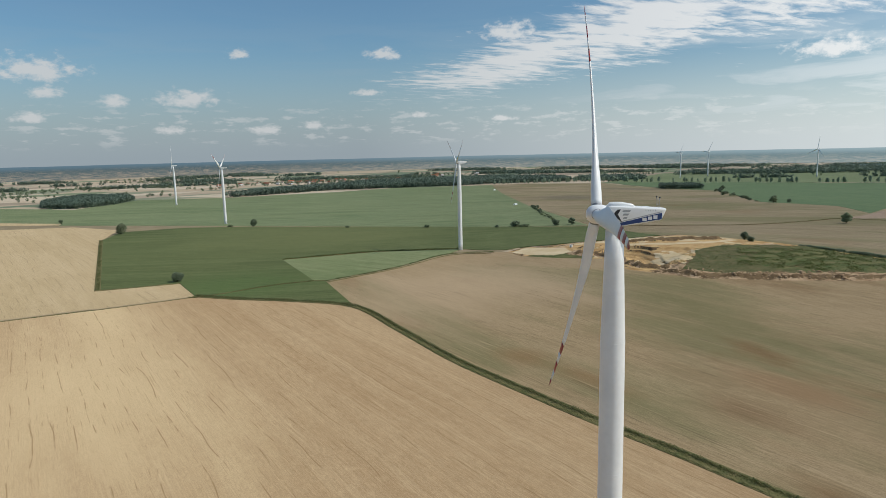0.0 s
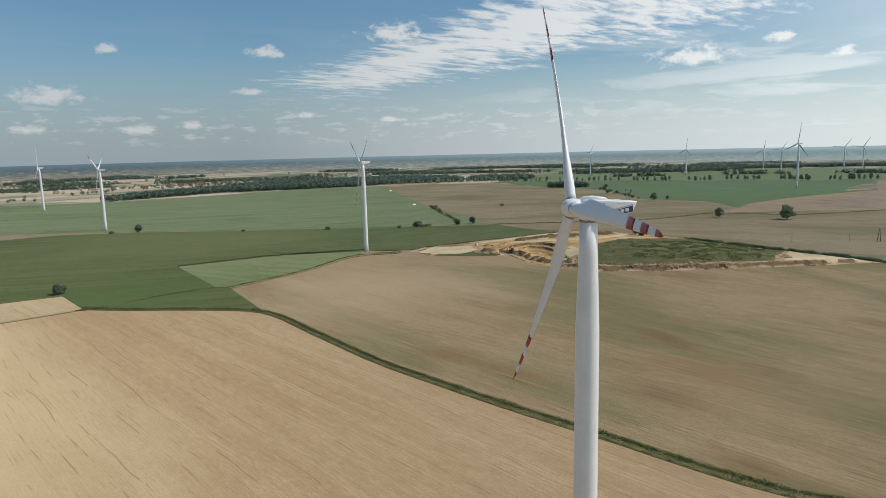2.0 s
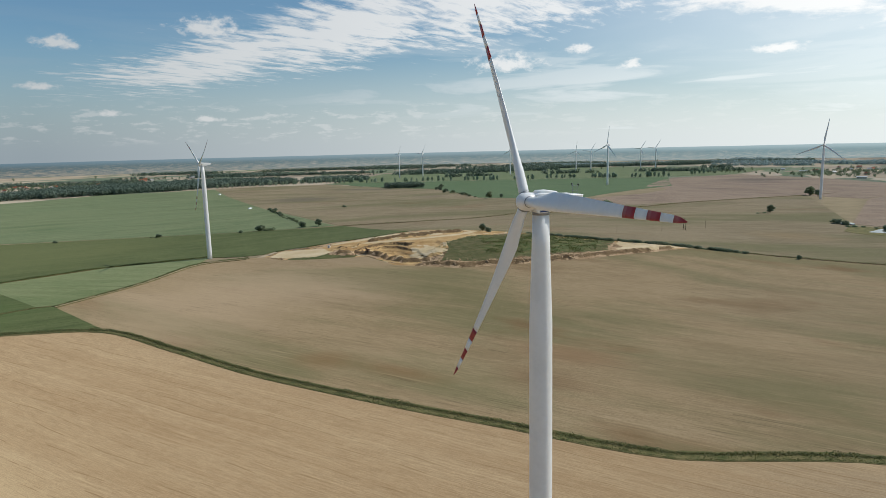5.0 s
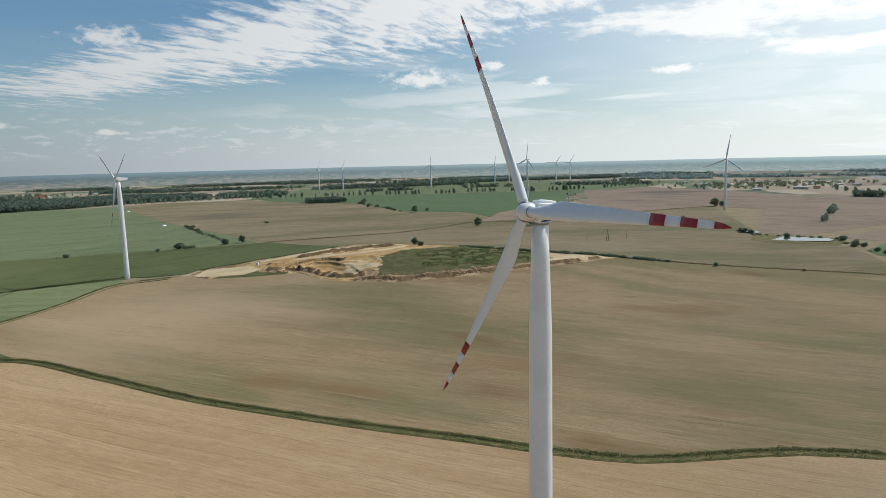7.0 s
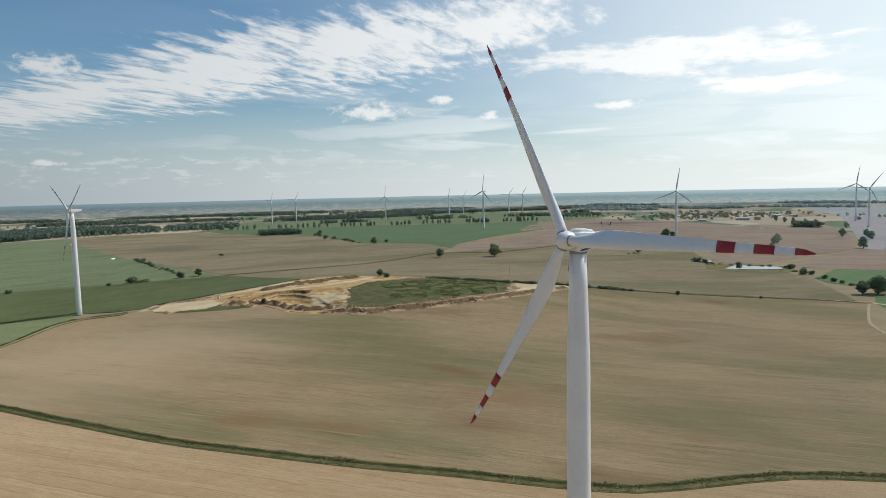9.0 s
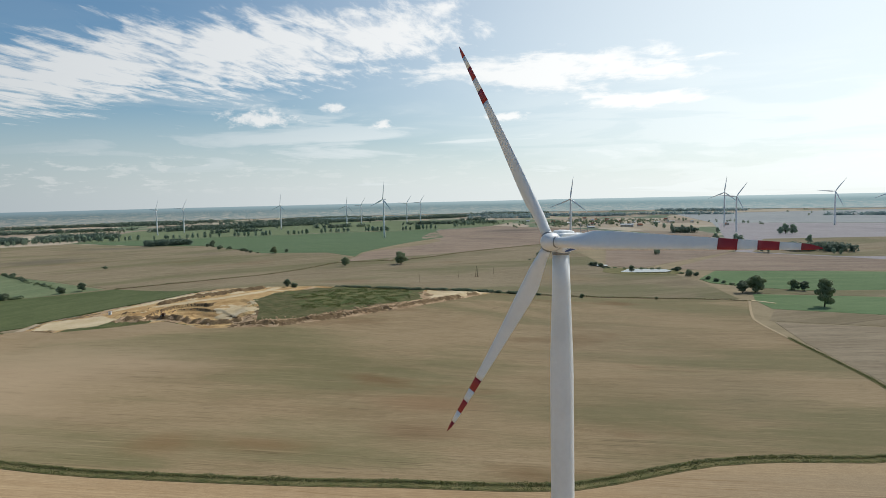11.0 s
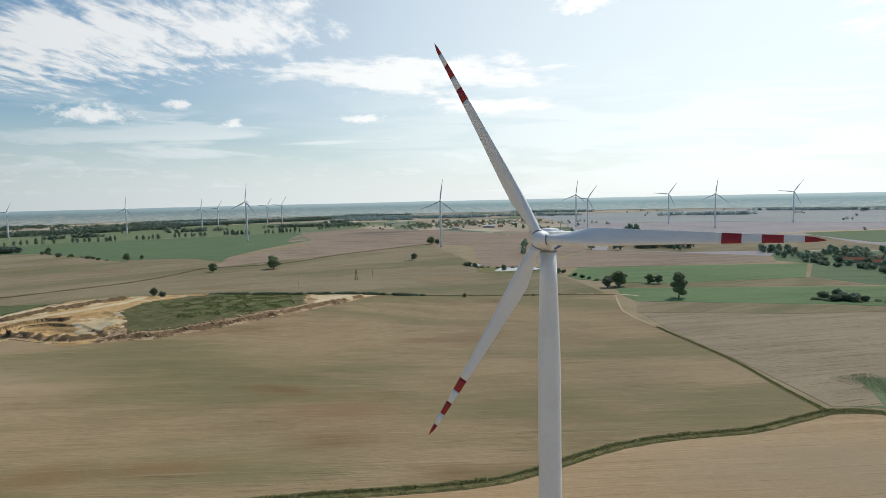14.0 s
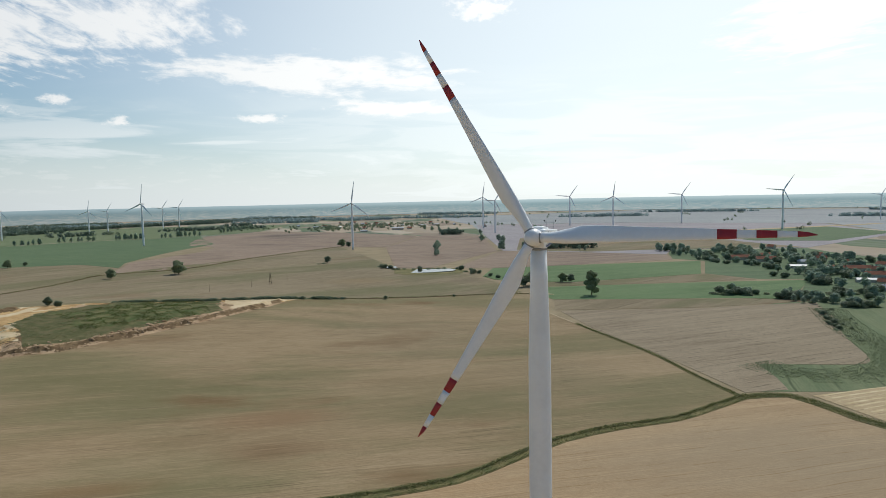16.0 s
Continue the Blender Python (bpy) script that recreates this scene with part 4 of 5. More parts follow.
            bmesh.ops.triangulate(bm, faces=[face])
            part("emblem", bm, M_BLACK, n, "black curved emblem")
            for k in range(6):
                x0 = -7.3 + 0.42 * k
                w = nacelle_at(x0)[0]
                part("vent_slot", boxes((x0, x0 + 0.2, side * (w - 0.02) - 0.03, side * (w - 0.02) + 0.03, 0.88, 1.12)), M_GREYFOIL, n)
    rotor = part("spinner", lathe([(0.05, 1.95), (0.6, 1.86), (1.15, 1.58), (1.55, 1.05), (1.78, 0.3), (1.82, -0.5), (1.78, -1.1), (1.65, -1.42)], "x"), M_WHITE, t, "white rounded hub spinner")
    rotor.matrix_basis = tilt @ pose(HUB_BACK, 0, 0)
    for k in range(3):
        spin = tilt @ pose(HUB_BACK, 0, 0) @ pose(0, 0, 0, -(ROTOR_PHASE + 120 * k))
        b = part("blade", blade_mesh(WHITE, 1.0 if detail else 0.4) if not plain else blade_mesh([(1.6, ROTOR)], 0.4), M_WHITE, t, "long white blade" if plain else "long white blade with red warning bands")
        b.matrix_basis = spin
        if not plain:
            for a in RED:
                part("red_band", blade_mesh([a], 1.0), M_REDBAND, b, "red warning band")
        part("blade_collar", lathe([(1.02, 1.35), (1.1, 1.4), (1.1, 1.75), (1.02, 1.8)], n=24), M_STEEL if detail else M_WHITE, b).matrix_basis = Matrix()
    return t


ROTOR_PHASE = 89.0
main = turbine("tall white wind turbine with red-banded blades in a stubble field", "wind farm")
main.matrix_basis = pose(88.69, 79.70, 0.0, 0, 0, 141.45)
ROTOR_PHASE = 8.0
far_white = turbine("white wind turbine standing over fields", "wind farm", detail=False, plain=True)
ROTOR_PHASE = 60.0
far_banded = turbine("white wind turbine with dark-banded blades in a green field", "wind farm", detail=False)


def set_turbine(model, x, y, height, spin_yaw):
    k = height / 102.0
    return copy_thing(model, pose(x, y, up(x, y), 0, 0, spin_yaw) @ Matrix.Diagonal((k, k, k, 1)))


set_turbine(far_banded, 404, 592, 100, 158)
far_banded.matrix_basis = pose(273, 1120, up(273, 1120), 0, 0, 150) @ Matrix.Diagonal((0.95, 0.95, 0.95, 1))
for x, y, h, yaw in ((292, 1670, 97, 165), (1616, 543, 103, 150), (1296, 54, 97, 170)):
    set_turbine(far_white, x, y, h, yaw)
ROTOR_PHASE = 35.0
far_tilted = turbine("white wind turbine standing beyond fields and woods", "wind farm", detail=False, plain=True)
for k, (x, y, h) in enumerate([(2011, 1497, 91), (2146, 1477, 92), (2513, 956, 87), (2485, 883, 86), (2731, 748, 90), (2108, -443, 109), (1809, -401, 98), (2112, -767, 105),
                               (1829, -795, 103), (2032, -1161, 104), (1541, -1172, 112)]):
    set_turbine((far_tilted, far_white)[k % 3 == 2], x, y, h, 150 + (k * 37) % 25)
for model, x, y, k in ((far_white, 2275, 1143, 0.94), (far_tilted, 2697, 678, 0.90)):
    model.matrix_basis = pose(x, y, up(x, y), 0, 0, 160) @ Matrix.Diagonal((k, k, k, 1))
set_turbine(far_tilted, 1860, -1830, 98, 172)

# ---- the sand pit ----
WEED_AREA = np.array([(486, 366), (560, 366), (606, 318), (606, 222), (552, 214), (505, 258), (462, 296), (446, 338)], float)
SAND_PAD = np.array([(424, 528), (456, 537), (478, 500), (458, 462), (437, 470), (424, 500)], float)
LUSH_WEEDS = np.array([(550, 340), (604, 300), (606, 240), (548, 224), (512, 262), (494, 304)], float)
SAND_TIP = np.array([(575, 176), (618, 156), (612, 215), (596, 212), (566, 200)], float)


def near_line(x, y, pts):
    """Distance from a bent line."""
    best = np.full(x.shape, 1e9)
    for (ax, ay), (bx, by) in zip(pts, pts[1:]):
        t = np.clip(((x - ax) * (bx - ax) + (y - ay) * (by - ay)) / ((bx - ax) ** 2 + (by - ay) ** 2), 0, 1)
        best = np.minimum(best, np.hypot(x - ax - t * (bx - ax), y - ay - t * (by - ay)))
    return best


ROAD_OUTER = [(500, 500), (522, 490), (568, 470), (588, 440), (601, 414)]
ROAD_INNER = [(508, 462), (520, 446), (536, 412), (566, 384), (594, 380)]
BERM = [(524, 466), (548, 448), (578, 414), (594, 398)]
SAND_FAN = np.array([(512, 404), (536, 384), (514, 360), (482, 346), (470, 356), (478, 378), (494, 394)], float)
# the dug hollow: a low lip towards the open field, a steep worked face on the far side
WEST_LIP = [(452, 438), (446, 412), (436, 395), (429, 368), (437, 345), (450, 330)]
EAST_EDGE = [(452, 438), (470, 447), (490, 449), (508, 444), (514, 426), (511, 408), (522, 396), (530, 384), (514, 364), (496, 350), (470, 338), (450, 330)]
DUG = np.array(EAST_EDGE + WEST_LIP[::-1][1:-1], float)


def pit_height(x, y):
    s = inside(x, y, QUARRY)
    n_big = np.array([noise.fractal(Vector((a / 26, b / 26, 1.7)), 1.0, 2.0, 4) for a, b in zip(x, y)])
    n_small = np.array([noise.fractal(Vector((a / 6, b / 6, 5.1)), 0.9, 2.1, 4) for a, b in zip(x, y)])
    n_edge = np.array([noise.fractal(Vector((a / 18, b / 18, 9.3)), 1.0, 2.0, 3) for a, b in zip(x, y)])
    inner = smooth01(s, 0.5, 6.0)
    weeds = smooth01(inside(x, y, WEED_AREA) + 4 * n_edge, -6, 8)
    pad = smooth01(inside(x, y, SAND_PAD), -4, 6)
    road = smooth01(-np.minimum(near_line(x, y, ROAD_OUTER), near_line(x, y, ROAD_INNER)) + 2 * n_edge, -9, -4)
    h = 0.3 + 0.6 * n_big + 0.35 * n_small
    h = h + 2.4 * np.exp(-((x - 506) / 10) ** 2 - ((y - 352) / 9) ** 2) * (1 + 0.5 * n_small)
    h = h + (3.4 * np.exp(-((x - 455) / 8) ** 2 - ((y - 458) / 13) ** 2) + 2.0 * np.exp(-((x - 448) / 6) ** 2 - ((y - 438) / 7) ** 2)) * (1 + 0.6 * n_small)
    h = h + (2.2 * np.exp(-((x - 492) / 9) ** 2 - ((y - 462) / 7) ** 2) + 1.8 * np.exp(-((x - 476) / 6) ** 2 - ((y - 472) / 8) ** 2)) * (1 + 0.6 * n_small)
    h = h + 2.6 * smooth01(-near_line(x, y, BERM), -8, -2) * (1 + 0.5 * n_small)
    # benches of the worked face, the slumped sand fan and the spoil ridge before them
    dug = inside(x, y, DUG)
    fan = smooth01(inside(x, y, SAND_FAN) + 2 * n_edge, -14, 9)
    e = np.maximum(0, near_line(x, y, EAST_EDGE) + 1.6 * n_edge + 1.1 * n_small) / (1 + 3.6 * fan)
    w = near_line(x, y, WEST_LIP) + 2.0 * n_edge
    face = np.interp(e, (0, 1.0, 6.5, 7.5, 14.0, 15.5), (0.8, -2.2, -3.0, -4.9, -5.9, -6.8)) * (1 - 0.35 * fan)
    ridge = np.interp(w, (0, 3, 12, 15, 18, 22, 28, 36), (0.4, -2.5, -2.7, -1.2, 0.1, -0.6, -4.6, -6.8)) + (1.3 * n_small + 0.9 * n_big) * smooth01(w, 11, 15)
    hollow = np.maximum(face, ridge) + 0.35 * n_small
    h = np.where(dug > 0, hollow, h)
    south = smooth01(-y, -350, -330)
    lip = np.exp(-((s - 8) / 4.5) ** 2) * 2.2
    h = h + south * (1 - smooth01(x, 600, 612)) * lip * (1 + 0.7 * n_edge + 0.5 * n_small)
    h = h + 1.0 * np.exp(-((s - 3) / 2.0) ** 2) * smooth01(-x, -470, -462) * smooth01(y, 325, 345) * np.clip(n_small + 0.4, 0, 1)
    h = h * (1 - weeds) + (0.6 + 0.5 * n_big + 0.2 * n_small) * weeds
    h = h * (1 - 0.9 * pad) + (0.3 + 0.1 * n_small) * 0.9 * pad
    h = h * (1 - 0.85 * road) + (0.5 + 0.3 * n_big) * 0.85 * road
    return terrain(x, y) + 0.32 + inner * h, s, weeds, pad, road, n_big, n_small, n_edge, dug, fan, e, w


STEP = 0.95
qx, qy = np.meshgrid(np.arange(412, 630, STEP), np.arange(140, 552, STEP), indexing="ij")
shape = qx.shape
qz, q_in, q_weeds, q_pad, q_road, q_nb, q_ns, q_ne, q_dug, q_fan, q_e, q_w = (v.reshape(shape) for v in pit_height(qx.ravel(), qy.ravel()))
q_tip = inside(qx, qy, SAND_TIP)
q_berm = near_line(qx, qy, BERM)
q_lush = inside(qx, qy, LUSH_WEEDS)
slope = np.hypot(*np.gradient(qz, STEP))
keep = q_in > -1.0
number = -np.ones(shape, int)
number[keep] = np.arange(keep.sum())
q_faces, q_mats = [], []
for i in range(shape[0] - 1):
    for j in range(shape[1] - 1):
        q = (number[i, j], number[i + 1, j], number[i + 1, j + 1], number[i, j + 1])
        if min(q) < 0:
            continue
        e, ns, nb = q_ne[i, j], q_ns[i, j], q_nb[i, j]
        steep = slope[i, j] + 0.25 * ns
        x, y = qx[i, j], qy[i, j]
        if q_pad[i, j] + 0.25 * e > 0.5 or q_tip[i, j] + 6 * e > 0 or (q_road[i, j] + 0.4 * e > 0.5 and steep < 0.8):
            k = 0
        elif q_berm[i, j] + 3 * ns < 7.5:
            k = 2
        elif q_dug[i, j] > 0:
            if q_w[i, j] < 2.5:
                k = 2 if ns > -0.1 else 3
            elif q_w[i, j] < 12:
                k = 5 if nb > 0.0 else 1
            elif q_w[i, j] < 19 + 3 * ns:
                k = 2 if ns > -0.25 else 5
            elif q_fan[i, j] + 0.3 * e > 0.55:
                k = 0 if nb + 0.3 * ns > 0.05 else 1
            elif q_e[i, j] < 1.5 + 1.5 * nb or 6.3 < q_e[i, j] < 7.4 + 2 * nb:
                k = 2
            else:
                k = 0 if nb > 0.22 else 1
        elif q_weeds[i, j] + 0.4 * ns + 0.4 * e > 0.5:
            k = 3 if q_lush[i, j] + 22 * e + 14 * ns > 2 else 4
        elif x < 470 and 425 < y < 500 and qz[i, j] - terrain(x, y) > 1.2 + 0.6 * ns:
            k = 2 if ns + nb > -0.2 else 5
        elif x < 448 and 425 < y < 495:
            k = 3 if ns + nb > -0.25 else 4
        elif y > 440 and (q_in[i, j] < 16 or y > 500):
            k = 2 if ns + nb > 0.1 else 5 if ns > -0.15 else 1
        elif steep > 0.48 + 0.3 * e:
            k = 2
        elif y < 345 and x < 600:
            k = 5 if ns + e > -0.15 else 2
        elif nb + 0.4 * e > 0.32 and steep < 0.3:
            k = 0
        else:
            k = 1
        q_faces.append(q)
        q_mats.append(k)
pit_mesh = mesh_np("sand_pit", np.stack([qx[keep], qy[keep], qz[keep]], -1), q_faces, [M_SAND, M_OCHRE, M_RUBBLE, M_WEEDS, M_WEEDS_DRY, M_BANK], True)
pit_mesh.polygons.foreach_set("material_index", q_mats)
tagged(new("sand_pit", pit_mesh), "worked sand pit with ochre banks, pale sand and weeds", "sand pit", kind="structure")


def pit_up(x, y):
    return float(pit_height(np.array([float(x)]), np.array([float(y)]))[0][0])


rng = np.random.default_rng(7)


def lump(r, seed, rough=0.35, level=2):
    bm = bmesh.new()
    bmesh.ops.create_icosphere(bm, subdivisions=level, radius=r)
    for v in bm.verts:
        v.co *= 1 + rough * noise.fractal(v.co / r + Vector((seed, 0, 0)), 1.0, 2.0, 3)
        v.co.z *= 0.65
    return bm


# clods and stones strewn over the pit's banks
v_all, f_all = [], []
base = lump(1.0, 3.0, 0.5, 1)
b_v, b_f = np.array([v.co[:] for v in base.verts]), np.array([[v.index for v in f.verts] for f in base.faces])
base.free()
count = 0
while count < 240:
    x, y = rng.uniform(418, 622), rng.uniform(150, 540)
    s = float(inside(np.array([x]), np.array([y]), QUARRY)[0])
    w = float(inside(np.array([x]), np.array([y]), WEED_AREA)[0])
    if s < 1 or w > 6 or y > 465 or x > 530 or y > 330:
        continue
    r = rng.uniform(0.25, 1.1) * (1.0 if rng.random() > 0.1 else 1.8)
    a = rng.uniform(0, 6.28)
    R = np.array([[math.cos(a), -math.sin(a), 0], [math.sin(a), math.cos(a), 0], [0, 0, 1]])
    v_all.append((b_v * rng.uniform(0.7, 1.3, 3) * r) @ R.T + (x, y, pit_up(x, y) + 0.1 * r))
    f_all.append(b_f + count * len(b_v))
    count += 1
tagged(new("pit_stones", mesh_np("pit_stones", np.concatenate(v_all), np.concatenate(f_all), M_BANK)), "clods and stones scattered over the sand pit", "stones", kind="stuff")


# ---- trees, bushes, woods ----
def crown_points(lobes, n, seed, hollow=0.55):
    """Leaf places over a crown of several lobes, each (x, y, z, radius, flattening)."""
    r = np.random.default_rng(seed)
    weight = np.array([l[3] ** 2 for l in lobes])
    pick = r.choice(len(lobes), n, p=weight / weight.sum())
    d = r.normal(size=(n, 3))
    d /= np.linalg.norm(d, axis=1)[:, None]
    L = np.array(lobes)[pick]
    rad = L[:, 3] * (hollow + (1.12 - hollow) * r.random(n) ** 0.45)
    return L[:, :3] + d * rad[:, None] * np.stack([np.ones(n), np.ones(n), L[:, 4]], -1), r, d


def leaf_mesh(name, places, size, r, mat, out=None):
    """Small folded leaf sprays, each its own two triangles."""
    n = len(places)
    a, b = r.normal(size=(n, 3)), r.normal(size=(n, 3))
    if out is not None:
        # leaves spread flat to the crown's outside, with some disorder
        a = np.cross(out + (0, 0, 0.35) + 0.55 * r.normal(size=(n, 3)), a)
    a /= np.linalg.norm(a, axis=1)[:, None]
    if out is not None:
        b = np.cross(out + (0, 0, 0.35) + 0.35 * r.normal(size=(n, 3)), a)
    b -= (a * b).sum(1)[:, None] * a
    b /= np.linalg.norm(b, axis=1)[:, None]
    s = (size * r.uniform(0.6, 1.4, n))[:, None]
    v = np.stack([places - a * s, places + b * s * 0.6, places + a * s, places - b * s * 0.6 + np.cross(a, b) * s * 0.3], 1).reshape(-1, 3)
    f = np.arange(4 * n).reshape(n, 4)
    return mesh_np(name, v, np.concatenate([f[:, [0, 1, 2]], f[:, [0, 2, 3]]]), mat)


def tree_model(name, label, category, lobes, leaf_count, leaf_size, mat, trunk_h, trunk_r, seed, group):
    """A tree about 10 m high, its foot at the origin."""
    t = thing(name, label, category, group)
    bm = bmesh.new()
    tops = [Vector(l[:3]) for l in lobes]
    runs = [(Vector((0, 0, -0.4)), Vector((0.1, 0.05, trunk_h)), trunk_r, trunk_r * 0.7)]
    for q in tops:
        runs.append((Vector((0.1, 0.05, trunk_h * 0.85)), q, trunk_r * 0.45, trunk_r * 0.12))
    for a, b, ra, rb in runs:
        one = tube(a, b, ra, rb, 7)
        me = bpy.data.meshes.new("limb")
        one.to_mesh(me)
        one.free()
        bm.from_mesh(me)
        bpy.data.meshes.remove(me)
    part("trunk", bm, M_BARK, t, "brown trunk and limbs")
    places, r, out = crown_points(lobes, leaf_count, seed)
    ob = new("crown", leaf_mesh("crown", places, leaf_size, r, mat, out))
    ob.parent = t
    tagged(ob, "uneven leafy crown")
    return t


def lobes_for(seed, width, low, top, n):
    r = np.random.default_rng(seed)
    out = []
    for k in range(n):
        z = low + (top - low) * (k + 0.5) / n
        u = (z - low) / (top - low)
        reach = width * math.sin(math.pi * (0.18 + 0.75 * u)) * r.uniform(0.45, 0.95)
        a = k * 2.4 + r.uniform(-0.5, 0.5)
        out.append((reach * math.cos(a), reach * math.sin(a), z, width * r.uniform(0.38, 0.6), r.uniform(0.7, 0.95)))
    out.append((0, 0, low + (top - low) * 0.55, width * 0.62, 0.9))
    return out


TREES = [tree_model("broadleaf_tree", "broad dark green tree beside open fields", "tree", lobes_for(1, 3.6, 2.2, 9.2, 9), 2600, 0.42, M_LEAF, 3.0, 0.30, 11, "field trees"),
         tree_model("broadleaf_tree", "dense round-headed green tree", "tree", lobes_for(2, 3.2, 2.6, 9.4, 8), 2400, 0.42, M_LEAF_DARK, 3.2, 0.28, 12, "field trees"),
         tree_model("willow_tree", "grey-green willow at the field corner", "tree", lobes_for(3, 4.2, 2.4, 8.8, 10), 2200, 0.42, M_LEAF_WILLOW, 3.0, 0.35, 13, "field trees"),
         tree_model("tall_tree", "tall green tree with open crown", "tree", lobes_for(4, 2.5, 2.0, 9.6, 10), 2800, 0.34, M_LEAF, 3.4, 0.26, 14, "field trees")]
BUSHES = [tree_model("bush", "dense dark green field bush", "bush", lobes_for(5, 5.2, 1.6, 7.6, 8), 1500, 0.65, M_LEAF_DARK, 2.0, 0.2, 15, "field bushes"),
          tree_model("bush", "low spreading green bush", "bush", lobes_for(6, 6.5, 1.2, 6.4, 9), 1500, 0.7, M_LEAF, 1.6, 0.2, 16, "field bushes")]
LANE = [tree_model("lane_tree", "small round tree in a lane row", "tree", lobes_for(20 + k, 3.4, 2.0, 9.2, 7), 620, 0.85, M_LEAF_LANE_HAZED, 2.6, 0.3, 20 + k, "lane trees") for k in range(3)]
used = set()


def plant(model, x, y, h, wide=1.0, z=None):
    k = h / 10.0
    m = pose(x, y, (up(x, y) if z is None else z) + 0.0, 0, 0, (x * 37 + y * 17) % 360) @ Matrix.Diagonal((k * wide, k * wide, k, 1))
    if model.name in used:
        return copy_thing(model, m)
    used.add(model.name)
    model.matrix_basis = m
    return model


for k, x, y, h in ((1, 35, 1342, 9), (2, 107, 1092, 17), (1, 298, 1039, 14), (1, 648, 663, 12), (1, 608, 373, 10), (0, 869, 396, 13), (0, 1063, 603, 10), (1, 1078, 584, 8), (1, 1428, 941, 15),
                   (3, 609, -168, 27), (1, 691, -117, 15), (0, 697, -132, 14), (1, 712, -187, 12), (0, 717, -178, 9), (0, 897, 317, 14.5), (1, 1012, 111, 13), (0, 1382, 74, 13), (1, 1372, 60, 14)):
    plant(TREES[k], x, y, h, 1.0 if k == 3 else 1.15)
for k, x, y, h, w in ((0, 104, 623, 11, 0.85), (1, 268, 1069, 5, 1.2), (1, 598, 705, 9, 1.6), (0, 587, 716, 8.5, 1.5), (1, 592, 710, 8, 1.5), (0, 631, 678, 9, 1.1), (0, 601, 362, 6, 1.1), (0, 493, 812, 5, 1.5), (1, 487, 820, 4, 1.4), (0, 562, 728, 4, 1.3), (0, 406, 908, 3.5, 1.6),
                      (1, 995, 126, 4, 1.5), (1, 1003, 118, 5, 1.5), (0, 635, 56, 4.5, 0.9), (0, 640, -20, 3, 1.0), (1, 830, 960, 8, 1.0), (0, 1250, 820, 8, 1.2), (1, 1230, 790, 8, 1.2), (0, 1405, 930, 9, 1.2)):
    plant(BUSHES[k], x, y, h, w)

rnd = random.Random(5)


def hedge(line, gap, h0, h1, spread, model_list, wide=1.2):
    for (ax, ay), (bx, by) in zip(line, line[1:]):
        n = max(1, int(math.hypot(bx - ax, by - ay) / gap))
        for k in range(n):
            t = (k + rnd.random()) / n
            plant(rnd.choice(model_list), ax + (bx - ax) * t + rnd.uniform(-spread, spread), ay + (by - ay) * t + rnd.uniform(-spread, spread), rnd.uniform(h0, h1), wide)


hedge([(831, 961), (740, 830), (664, 714)], 8, 3, 6.5, 3, BUSHES, 1.4)
hedge([(574, -292), (566, -319), (558, -344)], 4, 5, 8, 4, BUSHES, 1.4)
hedge([(528, -338), (524, -378)], 4, 6, 8.5, 4, BUSHES, 1.4)
hedge([(530, -389), (538, -449), (551, -488)], 5, 6, 9, 8, BUSHES, 1.4)
hedge([(469, -360), (461, -388)], 4, 5, 7, 3, BUSHES, 1.4)
hedge([(469, -330), (430, -301), (385, -276)], 7, 2, 4.5, 4, BUSHES, 1.5)
hedge([(905, 838), (885, 812)], 8, 3, 4, 3, BUSHES, 1.6)
hedge([(1419, 955), (1240, 790), (1074, 638)], 16, 2.5, 7, 4, BUSHES, 1.3)
hedge([(609, 318), (614, 290), (617, 235), (622, 165), (634, 100)], 2.0, 2.4, 3.4, 0.5, BUSHES, 2.3)
hedge([(900, 22), (905, -10), (898, -70), (880, -100)], 9, 3, 7, 4, BUSHES, 1.4)
hedge([(860, -80), (835, -95), (800, -100), (760, -120), (730, -140)], 13, 3, 7, 6, BUSHES, 1.4)
hedge([(950, 40), (928, 22), (912, 15)], 8, 3, 6, 3, BUSHES, 1.4)
hedge([(585, -300), (560, -330), (552, -320)], 5, 5, 8, 8, BUSHES, 1.3)
hedge([(500, -350), (470, -340), (420, -300)], 12, 2.5, 5.5, 5, BUSHES, 1.3)
hedge([(440, -330), (390, -285), (350, -255)], 10, 1.5, 3.5, 6, BUSHES, 1.4)

# the lane of trees, with its gaps
for (ax, ay), (bx, by), n in (((1330, 1740), (1620, 1600), 22), ((1620, 1600), (1740, 1370), 16), ((1760, 1340), (1855, 1160), 11), ((1868, 1130), (1910, 1000), 8), ((1925, 965), (1975, 905), 5),
                              ((2000, 880), (2068, 790), 7), ((2075, 740), (2072, 650), 9), ((2100, 620), (2200, 510), 9), ((2300, 470), (2700, 380), 12)):
    for k in range(n):
        t = (k + rnd.uniform(0.2, 0.8)) / n
        plant(rnd.choice(LANE), ax + (bx - ax) * t + rnd.uniform(-4, 4), ay + (by - ay) * t + rnd.uniform(-4, 4), rnd.uniform(10, 16), rnd.uniform(0.75, 1.1))


